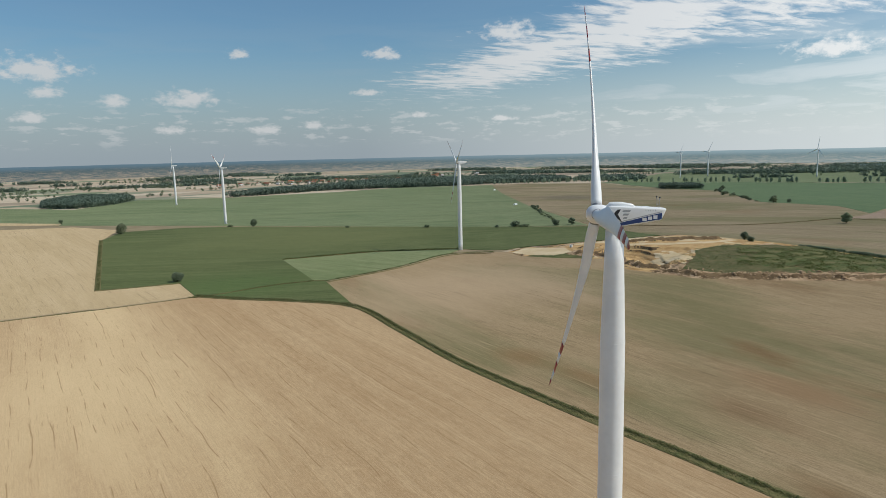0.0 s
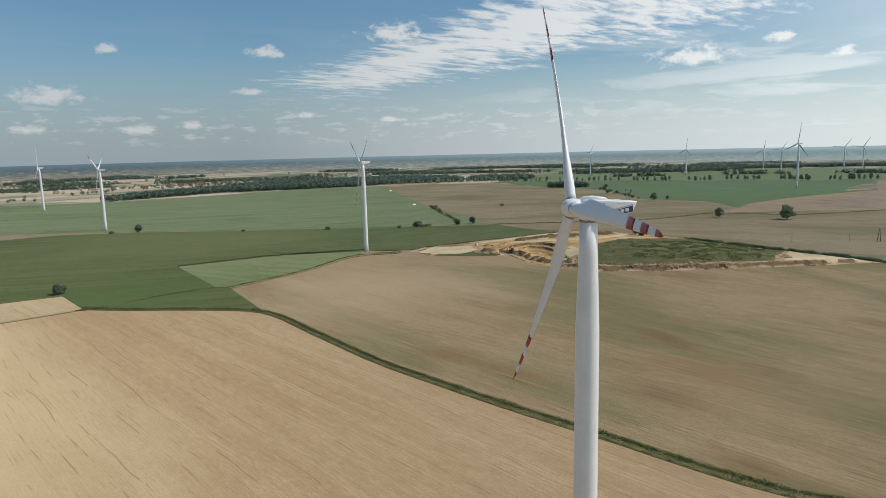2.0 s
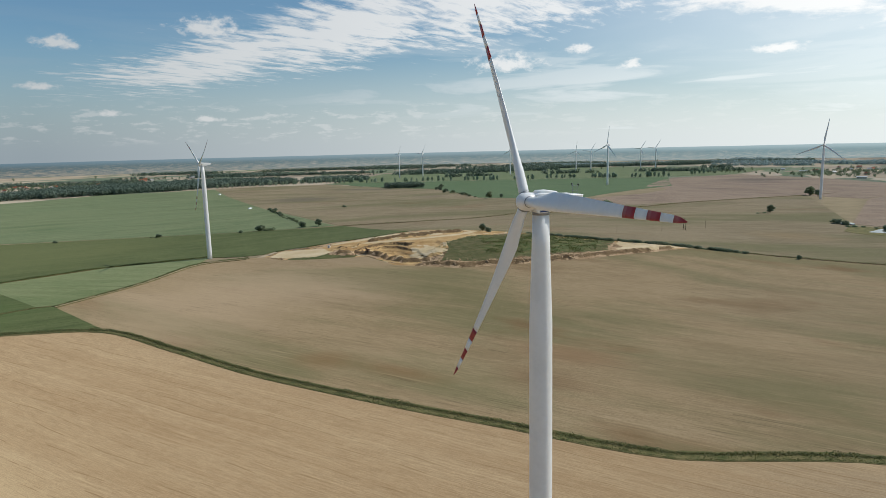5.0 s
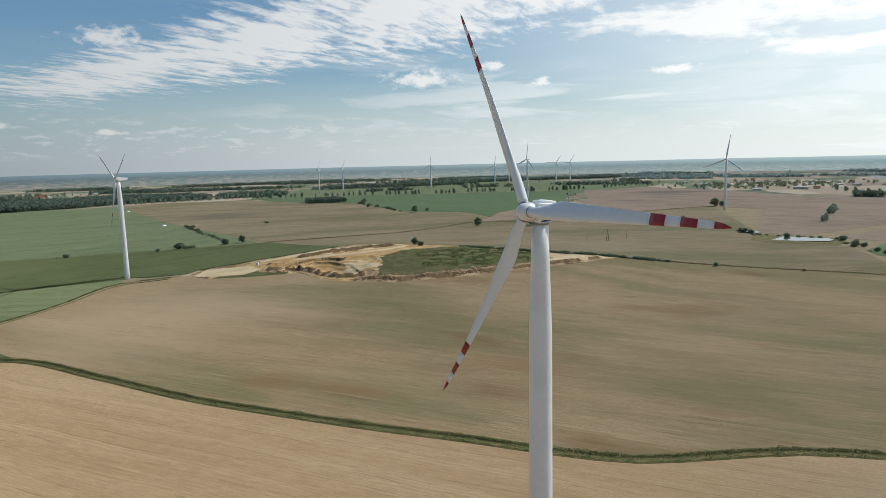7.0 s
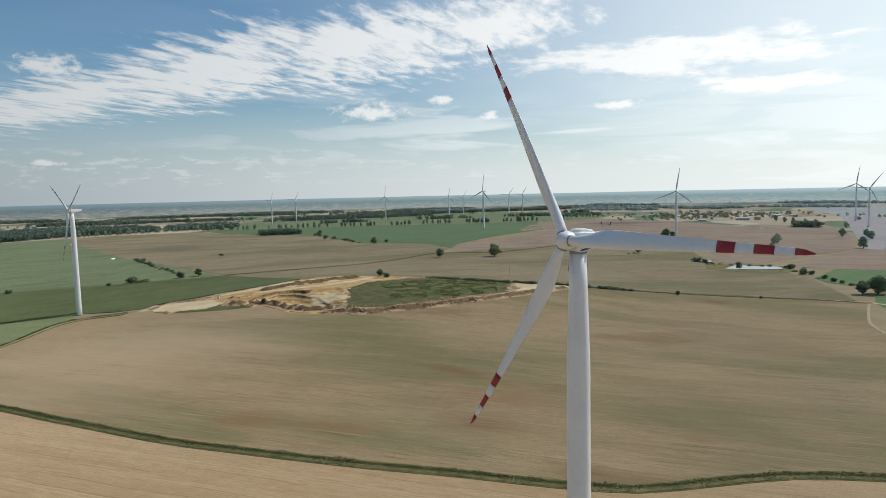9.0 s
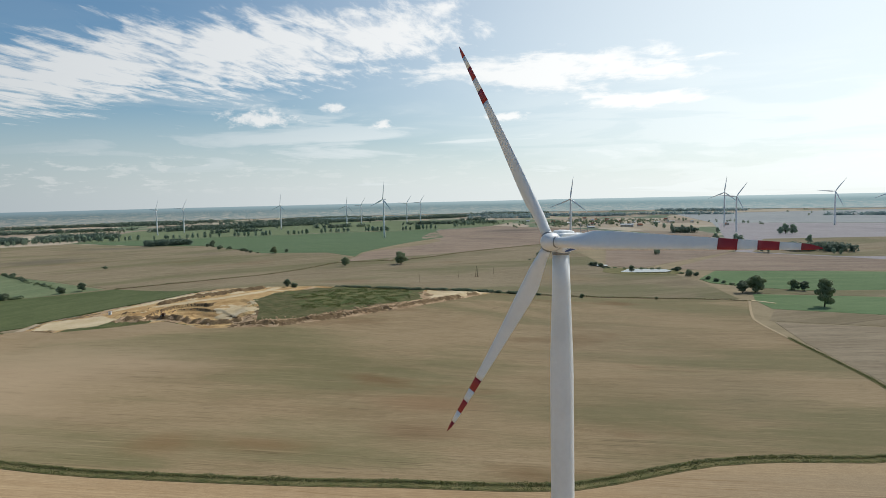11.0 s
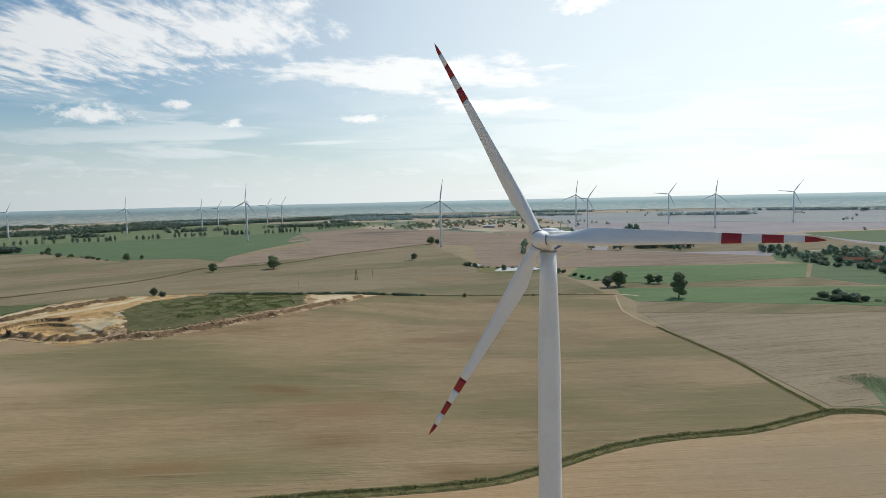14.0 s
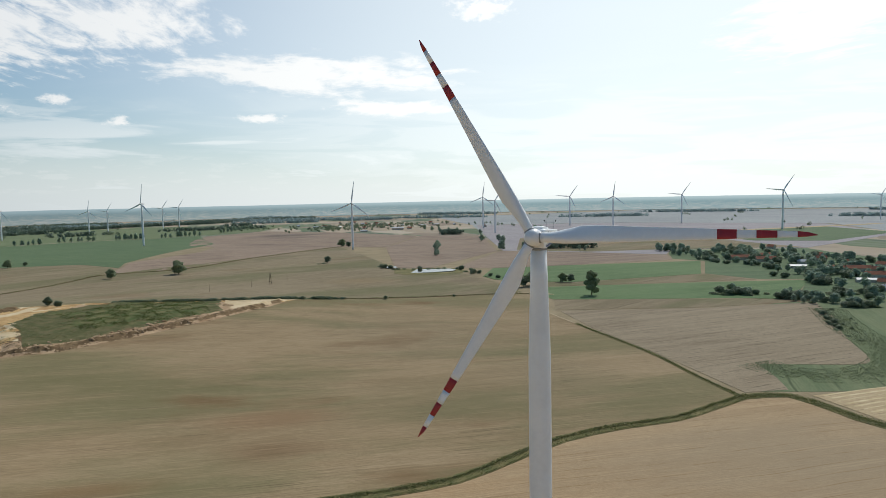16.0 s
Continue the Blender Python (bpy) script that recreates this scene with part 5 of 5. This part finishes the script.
def woods(name, label, outlines, spacing, h0, h1, seed, mat, tris=46):
    """Many crowns as one sheet of woodland; each crown is a cluster of leaf sprays over a noisy dome."""
    r = np.random.default_rng(seed)
    spots = []
    for poly in outlines:
        poly = np.array(poly, float)
        lo, hi = poly.min(0), poly.max(0)
        n = int((hi[0] - lo[0]) * (hi[1] - lo[1]) / spacing ** 2)
        p = lo + r.random((n, 2)) * (hi - lo)
        spots.append(p[inside(p[:, 0], p[:, 1], poly) > 0])
    p = np.concatenate(spots)
    m = len(p)
    h = r.uniform(h0, h1, m)
    d = r.normal(size=(m, tris, 3))
    d /= np.linalg.norm(d, axis=2)[:, :, None]
    rad = (spacing * 0.62 * r.uniform(0.8, 1.35, m))[:, None, None]
    places = d * rad * r.uniform(0.7, 1.1, (m, tris, 1))
    places[:, :, 2] = places[:, :, 2] * 0.9 + (h * 0.62)[:, None] + np.abs(d[:, :, 2]) * 0.2
    places[:, :, 2] = np.where(r.random((m, tris)) < 0.3, r.random((m, tris)) * (h * 0.6)[:, None], places[:, :, 2])
    z = terrain(p[:, 0], p[:, 1])
    places += np.stack([p[:, 0], p[:, 1], z], -1)[:, None, :]
    tagged(new(name, leaf_mesh(name, places.reshape(-1, 3), spacing * 0.26, r, mat, d.reshape(-1, 3))), label, "woodland", kind="stuff")


woods("oval_wood", "dense dark oval wood among fields", [[(5, 1830), (20, 1980), (110, 2180), (225, 2090), (235, 1950), (170, 1830), (80, 1740)]], 8, 14, 19, 31, M_LEAF_WOOD, 60)
woods("long_wood", "long dark belt of woodland behind green fields", [[(459, 1850), (560, 1960), (860, 2080), (1140, 2250), (1560, 2120), (1720, 1900), (1700, 1760), (1640, 1680), (1400, 1790), (1210, 1790), (817, 1930)]], 10.5, 14, 20, 32, M_LEAF_WOOD, 40)
woods("grove", "small dark groves between fields", [[(1440, 1130), (1500, 1190), (1560, 1120), (1500, 1040)], [(1180, -440), (1250, -420), (1260, -350), (1190, -330)], [(1790, -300), (1840, -300), (1860, -240), (1800, -235)]], 7, 12, 18, 33, M_LEAF_WOOD)

# ---- woods and hedges out to the horizon ----
def patch(cx, cy, rx, ry, turn, seed):
    r = random.Random(seed)
    a = radians(turn)
    pts = []
    for k in range(9):
        q = 2 * math.pi * k / 9
        u, v = rx * math.cos(q) * r.uniform(0.7, 1.2), ry * math.sin(q) * r.uniform(0.7, 1.2)
        pts.append((cx + u * math.cos(a) - v * math.sin(a), cy + u * math.sin(a) + v * math.cos(a)))
    return pts


def polar(az, dist):
    return 60 + dist * math.cos(radians(az)), 60 + dist * math.sin(radians(az))


far = random.Random(21)
middle, distant = [], []
for k in range(24):
    az, d = far.uniform(8, 100), far.uniform(2500, 3600)
    x, y = polar(az, d)
    middle.append(patch(x, y, far.uniform(10, 26), far.uniform(60, 220), az + far.uniform(-25, 25), k))
for k in range(30):
    az, d = far.uniform(-62, 104), far.uniform(2900, 3800)
    x, y = polar(az, d)
    distant.append(patch(x, y, far.uniform(25, 60), far.uniform(120, 460), az + far.uniform(-15, 15), 100 + k))
woods("lane_wood", "dark wood belt behind a tree lane", [[(1660, 1680), (1760, 1560), (1900, 1560), (1960, 1680), (1800, 1800)], patch(2330, 1560, 22, 200, 40, 81), patch(2160, 1260, 16, 110, 50, 82), patch(2560, 1330, 20, 260, 35, 83), patch(2420, 960, 16, 120, 30, 84)], 13, 11, 15, 43, M_LEAF_WOOD, 30)
woods("field_copses", "copses and hedges among far fields", middle + [patch(2900, 1250, 30, 330, -60 + 90, 71), patch(3200, 860, 40, 420, 30, 72), patch(3560, 480, 40, 420, 20, 73)], 11, 9, 14, 41, M_LEAF_WOOD, 30)
# sun-side strips take the haze-painted foliage, the northern ones the dark canopy
woods("distant_forest", "forest along the horizon, paled blue-green by painted haze", [q for q in distant if q[0][1] < 0.36 * q[0][0]], 15, 7, 10, 42, M_LEAF_HAZED, 24)
woods("north_forest", "dark forest strips along the horizon", [q for q in distant if q[0][1] >= 0.36 * q[0][0]], 15, 7, 10, 44, M_LEAF_WOOD, 24)

# lone trees and garden trees round the far villages
spots = []


def farmed(x, y):
    return -700 < x < 1500 and 1000 < y < 2050 or (900 < x < 2350 and -400 < y < 1500) or (x < 1200 and -600 < y < 1000)


for k in range(110):
    az, d = far.uniform(-58, 100), far.uniform(1500, 3900)
    x, y = polar(az, d)
    turn, n = radians(far.choice((24, 114)) + far.uniform(-12, 12)), far.randint(3, 16) if az > 5 else far.randint(0, 3)
    gap = far.uniform(8, 26)
    for q in range(n):
        u = (q - n / 2) * gap * far.uniform(0.8, 1.2)
        px, py = x + u * math.cos(turn) + far.uniform(-4, 4), y + u * math.sin(turn) + far.uniform(-4, 4)
        if not farmed(px, py):
            spots.append((px, py))
for k in range(260):
    az = far.uniform(-58, 100)
    x, y = polar(az, far.uniform(1700, 3900))
    if not farmed(x, y) and (az > 5 or k % 9 == 0):
        spots.append((x, y))
clump = random.Random(3)
for cx, cy, rx, ry, n in ((1000, 2500, 320, 130, 150), (1500, 2600, 300, 100, 90), (2500, -80, 200, 260, 170), (150, 2750, 250, 150, 70), (-60, 2380, 80, 120, 40), (2290, 40, 120, 160, 60)):
    spots += [(clump.gauss(cx, rx * 0.6), clump.gauss(cy, ry * 0.6)) for _ in range(n)]
p = np.array(spots)
r_far = np.random.default_rng(8)
h = r_far.uniform(8, 15, len(p))
d = r_far.normal(size=(len(p), 40, 3))
d /= np.linalg.norm(d, axis=2)[:, :, None]
places = d * (h * 0.36)[:, None, None] * r_far.uniform(0.7, 1.1, (len(p), 40, 1))
places[:, :, 2] += (h * 0.58)[:, None]
places += np.stack([p[:, 0], p[:, 1], terrain(p[:, 0], p[:, 1])], -1)[:, None, :]
tagged(new("scattered_trees", leaf_mesh("scattered_trees", places.reshape(-1, 3), 1.7, r_far, M_LEAF_DARK, d.reshape(-1, 3))), "scattered far trees between strip fields", "trees", kind="stuff")


# ---- houses and barns ----
def house(label, w, d, h, pitch, roof_mat, group, wall_mat=M_WALL, windows=3, chimney=True):
    """A gabled house, its ridge along x, foot at the origin."""
    t = thing("house", label, "house", group)
    rise = d / 2 * math.tan(radians(pitch))
    bm = boxes((-w / 2, w / 2, -d / 2, d / 2, -0.6, h))
    for x in (-w / 2, w / 2):
        bm.faces.new([bm.verts.new(q) for q in ((x, -d / 2, h), (x, d / 2, h), (x, 0, h + rise))])
    wall = part("wall", bm, wall_mat, t)
    bm = bmesh.new()
    for s in (-1, 1):
        o, e = 0.45, 0.5
        ridge, eave = h + rise, h - o * math.tan(radians(pitch))
        q = [(-w / 2 - e, 0, ridge), (w / 2 + e, 0, ridge), (w / 2 + e, s * (d / 2 + o), eave), (-w / 2 - e, s * (d / 2 + o), eave)]
        low = [bm.verts.new((x, y, z + 0.02)) for x, y, z in q]
        top = [bm.verts.new((x, y, z + 0.24)) for x, y, z in q]
        bm.faces.new(top)
        bm.faces.new(low[::-1])
        for i in range(4):
            bm.faces.new((low[i], low[(i + 1) % 4], top[(i + 1) % 4], top[i]))
    bmesh.ops.recalc_face_normals(bm, faces=bm.faces)
    roof = part("roof", bm, roof_mat, t, "pitched roof")
    if chimney:
        part("chimney", boxes((w * 0.2, w * 0.2 + 0.7, -0.35, 0.35, h + rise - 0.8, h + rise + 1.2)), M_ROOF, roof)
    for s in (-1, 1):
        for k in range(windows):
            x = -w / 2 + w * (k + 0.5) / windows
            y = s * (d / 2 + 0.03)
            win = part("window", boxes((x - 0.6, x + 0.6, min(y, y - s * 0.06), max(y, y - s * 0.06), 1.0, 2.3)), M_WHITE, t, "white window frame")
            part("pane", boxes((x - 0.5, x + 0.5, min(y, y + s * 0.02), max(y, y + s * 0.02), 1.1, 2.2)), M_GLASS, win)
    part("door", boxes((w / 2, w / 2 + 0.06, -0.5, 0.5, 0.0, 2.1)), M_DOOR, t)
    return t


HOUSES = [house("farmhouse with red clay roof among village trees", 14, 9, 4.2, 38, M_ROOF, "village houses"),
          house("long barn with faded red roof in the village", 30, 11, 4.6, 34, M_ROOF, "village houses", windows=5, chimney=False),
          house("long shed with pale sheet roof in the village", 22, 10, 3.6, 18, M_ROOF_GREY, "village houses", windows=4, chimney=False),
          house("small house with light render walls and grey roof", 11, 8, 4.0, 36, M_ROOF_GREY, "village houses", windows=2)]


def settle(k, x, y, turn, scale=1.0):
    m = pose(x, y, up(x, y), 0, 0, turn) @ Matrix.Diagonal((scale, scale, scale, 1))
    if HOUSES[k].name in used:
        return copy_thing(HOUSES[k], m)
    used.add(HOUSES[k].name)
    HOUSES[k].matrix_basis = m
    return HOUSES[k]


for k, x, y, a in ((1, 875, -547, 75), (1, 838, -565, 72), (1, 890, -600, 80), (3, 909, -664, 10), (2, 747, -545, 60), (3, 790, -590, 20), (1, 704, -562, 75), (1, 690, -590, 70), (2, 601, -515, 60), (1, 630, -560, 70),
                   (0, 576, -515, 30), (0, 675, -602, 40), (0, 869, -690, 0), (0, 1031, -729, 15), (2, 660, -640, 50), (0, 590, -590, 60), (3, 560, -560, 10), (0, 760, -640, 30), (0, 820, -650, 60), (3, 540, -480, 70), (0, 720, -660, 10), (2, 500, -520, 35)):
    settle(k, x, y, a, 1.0)
spread = random.Random(12)
settle(2, 2190, -152, 80, 1.9)
for k in range(26):
    settle(spread.choice((0, 0, 3, 2)), spread.gauss(2550, 170), spread.gauss(-100, 190), spread.uniform(0, 180), 1.15)
for k in range(34):
    settle(spread.choice((0, 0, 0, 1, 3)), spread.gauss(1000, 230), spread.gauss(2520, 90), spread.uniform(0, 180), 1.2)
for k in range(16):
    settle(spread.choice((0, 0, 3)), spread.gauss(1560, 200), spread.gauss(2620, 70), spread.uniform(0, 180), 1.2)

# village trees
grow = random.Random(9)
for cx, cy, rx, ry, n, h0, h1 in ((1054, -540, 60, 30, 16, 9, 15), (941, -520, 60, 22, 18, 8, 14), (858, -490, 40, 12, 10, 6, 9), (790, -515, 50, 14, 12, 7, 11), (850, -620, 60, 30, 16, 8, 14), (735, -505, 30, 12, 10, 7, 11),
                                  (618, -462, 30, 14, 16, 8, 13), (650, -545, 35, 20, 12, 8, 13), (720, -610, 60, 25, 14, 8, 14), (522, -360, 22, 16, 16, 7, 11), (474, -372, 16, 16, 8, 6, 9), (500, -440, 30, 30, 14, 7, 12),
                                  (560, -540, 40, 30, 12, 7, 12), (950, -680, 70, 30, 10, 8, 13), (576, -328, 20, 8, 12, 6, 9), (560, -620, 60, 30, 12, 8, 13), (900, -570, 70, 30, 20, 8, 14), (800, -575, 60, 20, 14, 8, 13), (660, -500, 40, 20, 14, 8, 13), (780, -680, 90, 30, 24, 9, 14), (640, -680, 80, 40, 20, 9, 14), (990, -620, 60, 40, 16, 9, 14)):
    for k in range(n):
        plant(grow.choice(LANE + [BUSHES[0]]), grow.gauss(cx, rx * 0.6), grow.gauss(cy, ry * 0.6), grow.uniform(h0, h1) * 0.78, grow.uniform(1.2, 1.6))
for x, y, h in ((1478, -273, 16), (1473, -313, 15), (1209, -244, 14), (1184, -284, 15), (1176, -292, 14), (1148, -387, 8), (1140, -395, 7), (1120, -89, 9), (1128, -95, 8), (1160, -98, 9), (1274, -118, 13), (1283, -124, 11), (1392, -436, 14), (1715, -496, 20), (1705, -510, 18), (1700, -480, 17),
                (1412, -307, 12), (1304, -128, 13), (1773, -345, 14), (2050, -250, 14), (2000, -265, 13), (1940, -285, 14), (1880, -300, 12), (2110, -235, 15)):
    plant(grow.choice(LANE), x, y, h, 1.15)

# ---- pond ----
POND = [(872, 10), (896, 4), (899, -30), (892, -70), (874, -74), (862, -66), (856, -29), (861, 0)]
level = min(up(x, y) for x, y in POND)
drape("pond_bank", [(858, 20), (904, 14), (912, -30), (902, -84), (870, -88), (846, -76), (834, -29), (842, 8)], M_VERGE, "grassy pond bank", 0.5, 20, "bank")
drape("pond", POND, m_water, "calm pale pond reflecting the sky", 0.75, 30, "water", rise=lambda x, y: np.full(len(x), level + 0.9))
drape("pond_small", [(922, 34), (943, 19), (936, 8), (920, 8)], m_water, "small pale pond", 0.75, 30, "water", rise=lambda x, y: np.full(len(x), up(930, 18) + 0.5))

# ---- rough grass along ditches and in the pit ----
g_rng = np.random.default_rng(17)


def tufts(name, label, line, width, n, size, tall, mat=M_GRASS, lift=0.45, beside=0.0):
    pts = np.array(line)
    seg = np.hypot(*np.diff(pts, axis=0).T)
    pick = g_rng.choice(len(seg), n, p=seg / seg.sum())
    t = g_rng.random(n)[:, None]
    q = pts[pick] * (1 - t) + pts[pick + 1] * t
    d = (pts[pick + 1] - pts[pick]) / seg[pick][:, None]
    off = np.clip(g_rng.normal(0, width * 0.27, n), -width / 2, width / 2) + beside
    clumpy = np.array([noise.noise(Vector((a / 9, b / 9, 3))) for a, b in q])
    q = q + np.stack([-d[:, 1], d[:, 0]], -1) * off[:, None]
    z = terrain(q[:, 0], q[:, 1]) + lift + g_rng.random(n) * tall * (0.55 + clumpy * 0.9).clip(0.1, 1.5)
    tagged(new(name, leaf_mesh(name, np.column_stack([q, z]), size, g_rng, mat)), label, "grass", kind="stuff")


tufts("ditch_grass", "short grass on the ditch bank", DITCH, 5.6, 9000, 0.28, 0.3)
tufts("ditch_reeds", "tall uneven clumps of grass along the ditch", DITCH, 2.2, 13000, 0.34, 1.5, beside=1.4)
tufts("ditch_edge_grass", "dark grass along the ditch's stubble side", DITCH, 1.0, 6000, 0.26, 0.7, beside=-3.0)
tufts("side_ditch_grass", "thin uneven grass along a side ditch", DITCH_2[:SIDE_END], 2.6, 3200, 0.36, 0.8)
tufts("corner_ditch_grass", "long grass at the ditch corner", DITCH_3, 8.0, 5000, 0.38, 0.8)
tufts("crop_edge_grass", "dark weeds along the crop edge", smooth_line([(214, 532), (296, 547), (375, 577), (418, 549)]), 3.0, 7000, 0.4, 1.3, M_WEED_LEAF)
tufts("clover_edge_weeds", "dark weeds along the clover field", smooth_line([(225, 679), (325, 656), (411, 600)]), 2.6, 4500, 0.4, 1.1, M_WEED_LEAF, 0.8)
tufts("crop_track_weeds", "dark weeds along a track through the crop", smooth_line([(98, 545), (118, 541), (138, 543.5), (171, 547), (207, 541), (215, 533)]), 2.6, 2600, 0.4, 0.9)
tufts("beet_edge_grass", "weeds along the green crop's edge", [(73, 1021), (55.5, 825), (38, 627)], 4.0, 3500, 0.5, 1.3)
tufts("track_weeds", "dark weeds along the track past the pit", smooth_line([(614, 312), (620, 230), (623, 162), (643, 57), (645, -64), (640, -112)]), 3.5, 4000, 0.45, 0.9)
tufts("upper_track_weeds", "dark weeds on a field boundary", smooth_line([(657, 625), (763, 484), (860, 437), (908, 420), (960, 319), (1111, 236), (1384, 80)]), 3.0, 4500, 0.6, 0.8)
tufts("rough_grass", "rough green weeds between stubble fields", smooth_line([(322, -150), (290, -160), (282, -195), (300, -236), (340, -264), (400, -294), (470, -340)]), 30.0, 12000, 0.4, 0.3, M_LEAF_WILLOW)


def weed_patch(name, label, area, margin, count, gap, size, tall, mat):
    """Uneven weeds over part of the old pit ground."""
    pts = []
    while len(pts) < count:
        x, y = g_rng.uniform(440, 610), g_rng.uniform(210, 372)
        if inside(np.array([x]), np.array([y]), area)[0] > margin and noise.fractal(Vector((x / 12, y / 12, 2)), 0.8, 2.0, 4) > gap + g_rng.uniform(-0.25, 0.25):
            pts.append((x, y))
    pts = np.array(pts)
    z = pit_height(pts[:, 0], pts[:, 1])[0] + g_rng.random(count) * tall
    tagged(new(name, leaf_mesh(name, np.column_stack([pts, z]), size, g_rng, mat)), label, "weeds", kind="stuff")


weed_patch("pit_weeds", "patchy tall green weeds on the old pit ground", LUSH_WEEDS, -4, 9000, 0.05, 0.40, 0.9, M_WEED_LEAF)
weed_patch("pit_dry_weeds", "dry yellowish weed stalks on the old pit ground", WEED_AREA, 1, 5000, 0.12, 0.32, 0.5, M_GRASS)


# ---- small things ----
def heap(x, y, length, turn):
    t = thing("covered_heap", "long white plastic-covered heap at the field edge", "heap", "covered heaps", pose(x, y, up(x, y) + 0.2, 0, 0, turn))
    rings = []
    for k in range(13):
        u = k / 12
        s = max(0.15, math.sin(math.pi * (0.06 + 0.88 * u)) ** 0.4)
        rings.append([(length * (u - 0.5), 3.6 * s * math.cos(math.pi * j / 10), 2.6 * s * math.sin(math.pi * j / 10) - 0.3 + 0.1 * noise.noise(Vector((u * 9, j, 1)))) for j in range(11)])
    part("cover", loft(rings), M_WHITE, t)


heap(1139, 1486, 16, 40)
heap(842, 1027, 15, 30)


def pole_mast(x, y):
    """A three-legged wooden line mast with braces."""
    t = thing("line_mast", "dark A-frame power line mast in a tan field", "mast", "", pose(x, y, up(x, y) + 0.2, 0, 0, 20))
    for k in range(4):
        a = radians(45 + 90 * k)
        part("leg", tube((2.1 * math.cos(a), 2.1 * math.sin(a), -0.6), (0.25 * math.cos(a), 0.25 * math.sin(a), 14.5), 0.17, 0.12), M_BARK, t)
    part("brace", tubes(*[((1.62 * math.cos(radians(45 + 90 * k)), 1.62 * math.sin(radians(45 + 90 * k)), 3.4), (1.62 * math.cos(radians(135 + 90 * k)), 1.62 * math.sin(radians(135 + 90 * k)), 3.4), 0.08) for k in range(4)]), M_BARK, t)
    part("crossarm", boxes((-1.7, 1.7, -0.09, 0.09, 13.4, 13.62)), M_BARK, t)
    for q in (-1.5, 0, 1.5):
        part("insulator", lathe([(0.05, 13.62), (0.13, 13.7), (0.13, 13.95), (0.05, 14.1)], n=10), M_CONCRETE, t).matrix_basis = pose(q, 0, 0)
    part("footing", boxes((-2.6, 2.6, -2.6, 2.6, -0.6, 0.28)), M_SOIL, t, "weedy earth footing")


pole_mast(776, 185)
for x, y in ((748, 205), (806, 166), (700, 245)):
    t = thing("power_pole", "thin wooden power pole in a field", "pole", "power poles", pose(x, y, up(x, y) + 0.2))
    part("post", tube((0, 0, -0.6), (0, 0, 10), 0.14, 0.10), M_BARK, t)
    part("crossarm", boxes((-0.8, 0.8, -0.06, 0.06, 9.3, 9.45)), M_BARK, t)


def digger(x, y, turn):
    t = thing("excavator", "rust-brown tracked excavator on the pit floor", "excavator", "", pose(x, y, pit_up(x, y), 0, 0, turn))
    for s in (-1, 1):
        part("track", loft([[(px, s * 1.25 + q, pz) for px, pz in ((-2.0, 0.1), (-2.3, 0.5), (-2.0, 0.95), (2.0, 0.95), (2.3, 0.5), (2.0, 0.1))] for q in (-0.3, 0.3)]), M_BLACK, t, "black crawler track")
    part("undercarriage", boxes((-1.2, 1.2, -1.0, 1.0, 0.4, 1.05)), M_BLACK, t)
    part("house_body", loft([ring_round(px, 1.35, 1.05, pz, 0.2, 3) for px, pz in ((-2.6, 2.2), (-2.3, 2.5), (0.4, 2.4), (0.6, 2.2))]), M_RUST, t)
    cab = part("cab", loft([ring_round(px, 0.5, 1.1, pz, 0.15, 3) for px, pz in ((0.2, 3.0), (0.5, 3.15), (1.5, 3.1), (1.85, 2.2))]), M_RUST, t)
    cab.matrix_basis = pose(0, 0.8, 0)
    part("cab_window", boxes((0.6, 1.45, 0.505, 0.52, 1.9, 2.9)), M_GLASS, cab)
    part("boom", tubes(((0.8, -0.3, 1.6), (3.4, -0.3, 4.8), 0.3), ((3.4, -0.3, 4.8), (5.6, -0.3, 4.3), 0.26)), M_RUST, t)
    part("arm", tube((5.6, -0.3, 4.3), (6.0, -0.3, 1.6), 0.24, 0.18), M_RUST, t)
    part("bucket", loft([[(px, q, pz) for px, pz in ((5.6, 1.6), (6.4, 1.5), (6.5, 0.9), (6.0, 0.4), (5.4, 0.7))] for q in (-0.85, 0.25)]), M_BLACK, t)


digger(466, 428, 200)
cabin = thing("site_cabin", "small white site cabin beside the sand pad", "cabin", "", pose(482, 494, pit_up(482, 494), 0, 0, 30))
shell = part("shell", boxes((-1.5, 1.5, -1.2, 1.2, -0.4, 2.7)), M_WHITE, cabin)
part("roof", boxes((-1.6, 1.6, -1.3, 1.3, 2.704, 2.82)), M_ROOF_GREY, cabin)
part("door", boxes((-1.56, -1.504, -0.45, 0.45, 0.0, 2.05)), M_GREYFOIL, cabin)
part("window", boxes((-0.5, 0.6, 1.204, 1.23, 1.0, 1.9)), M_GLASS, cabin)
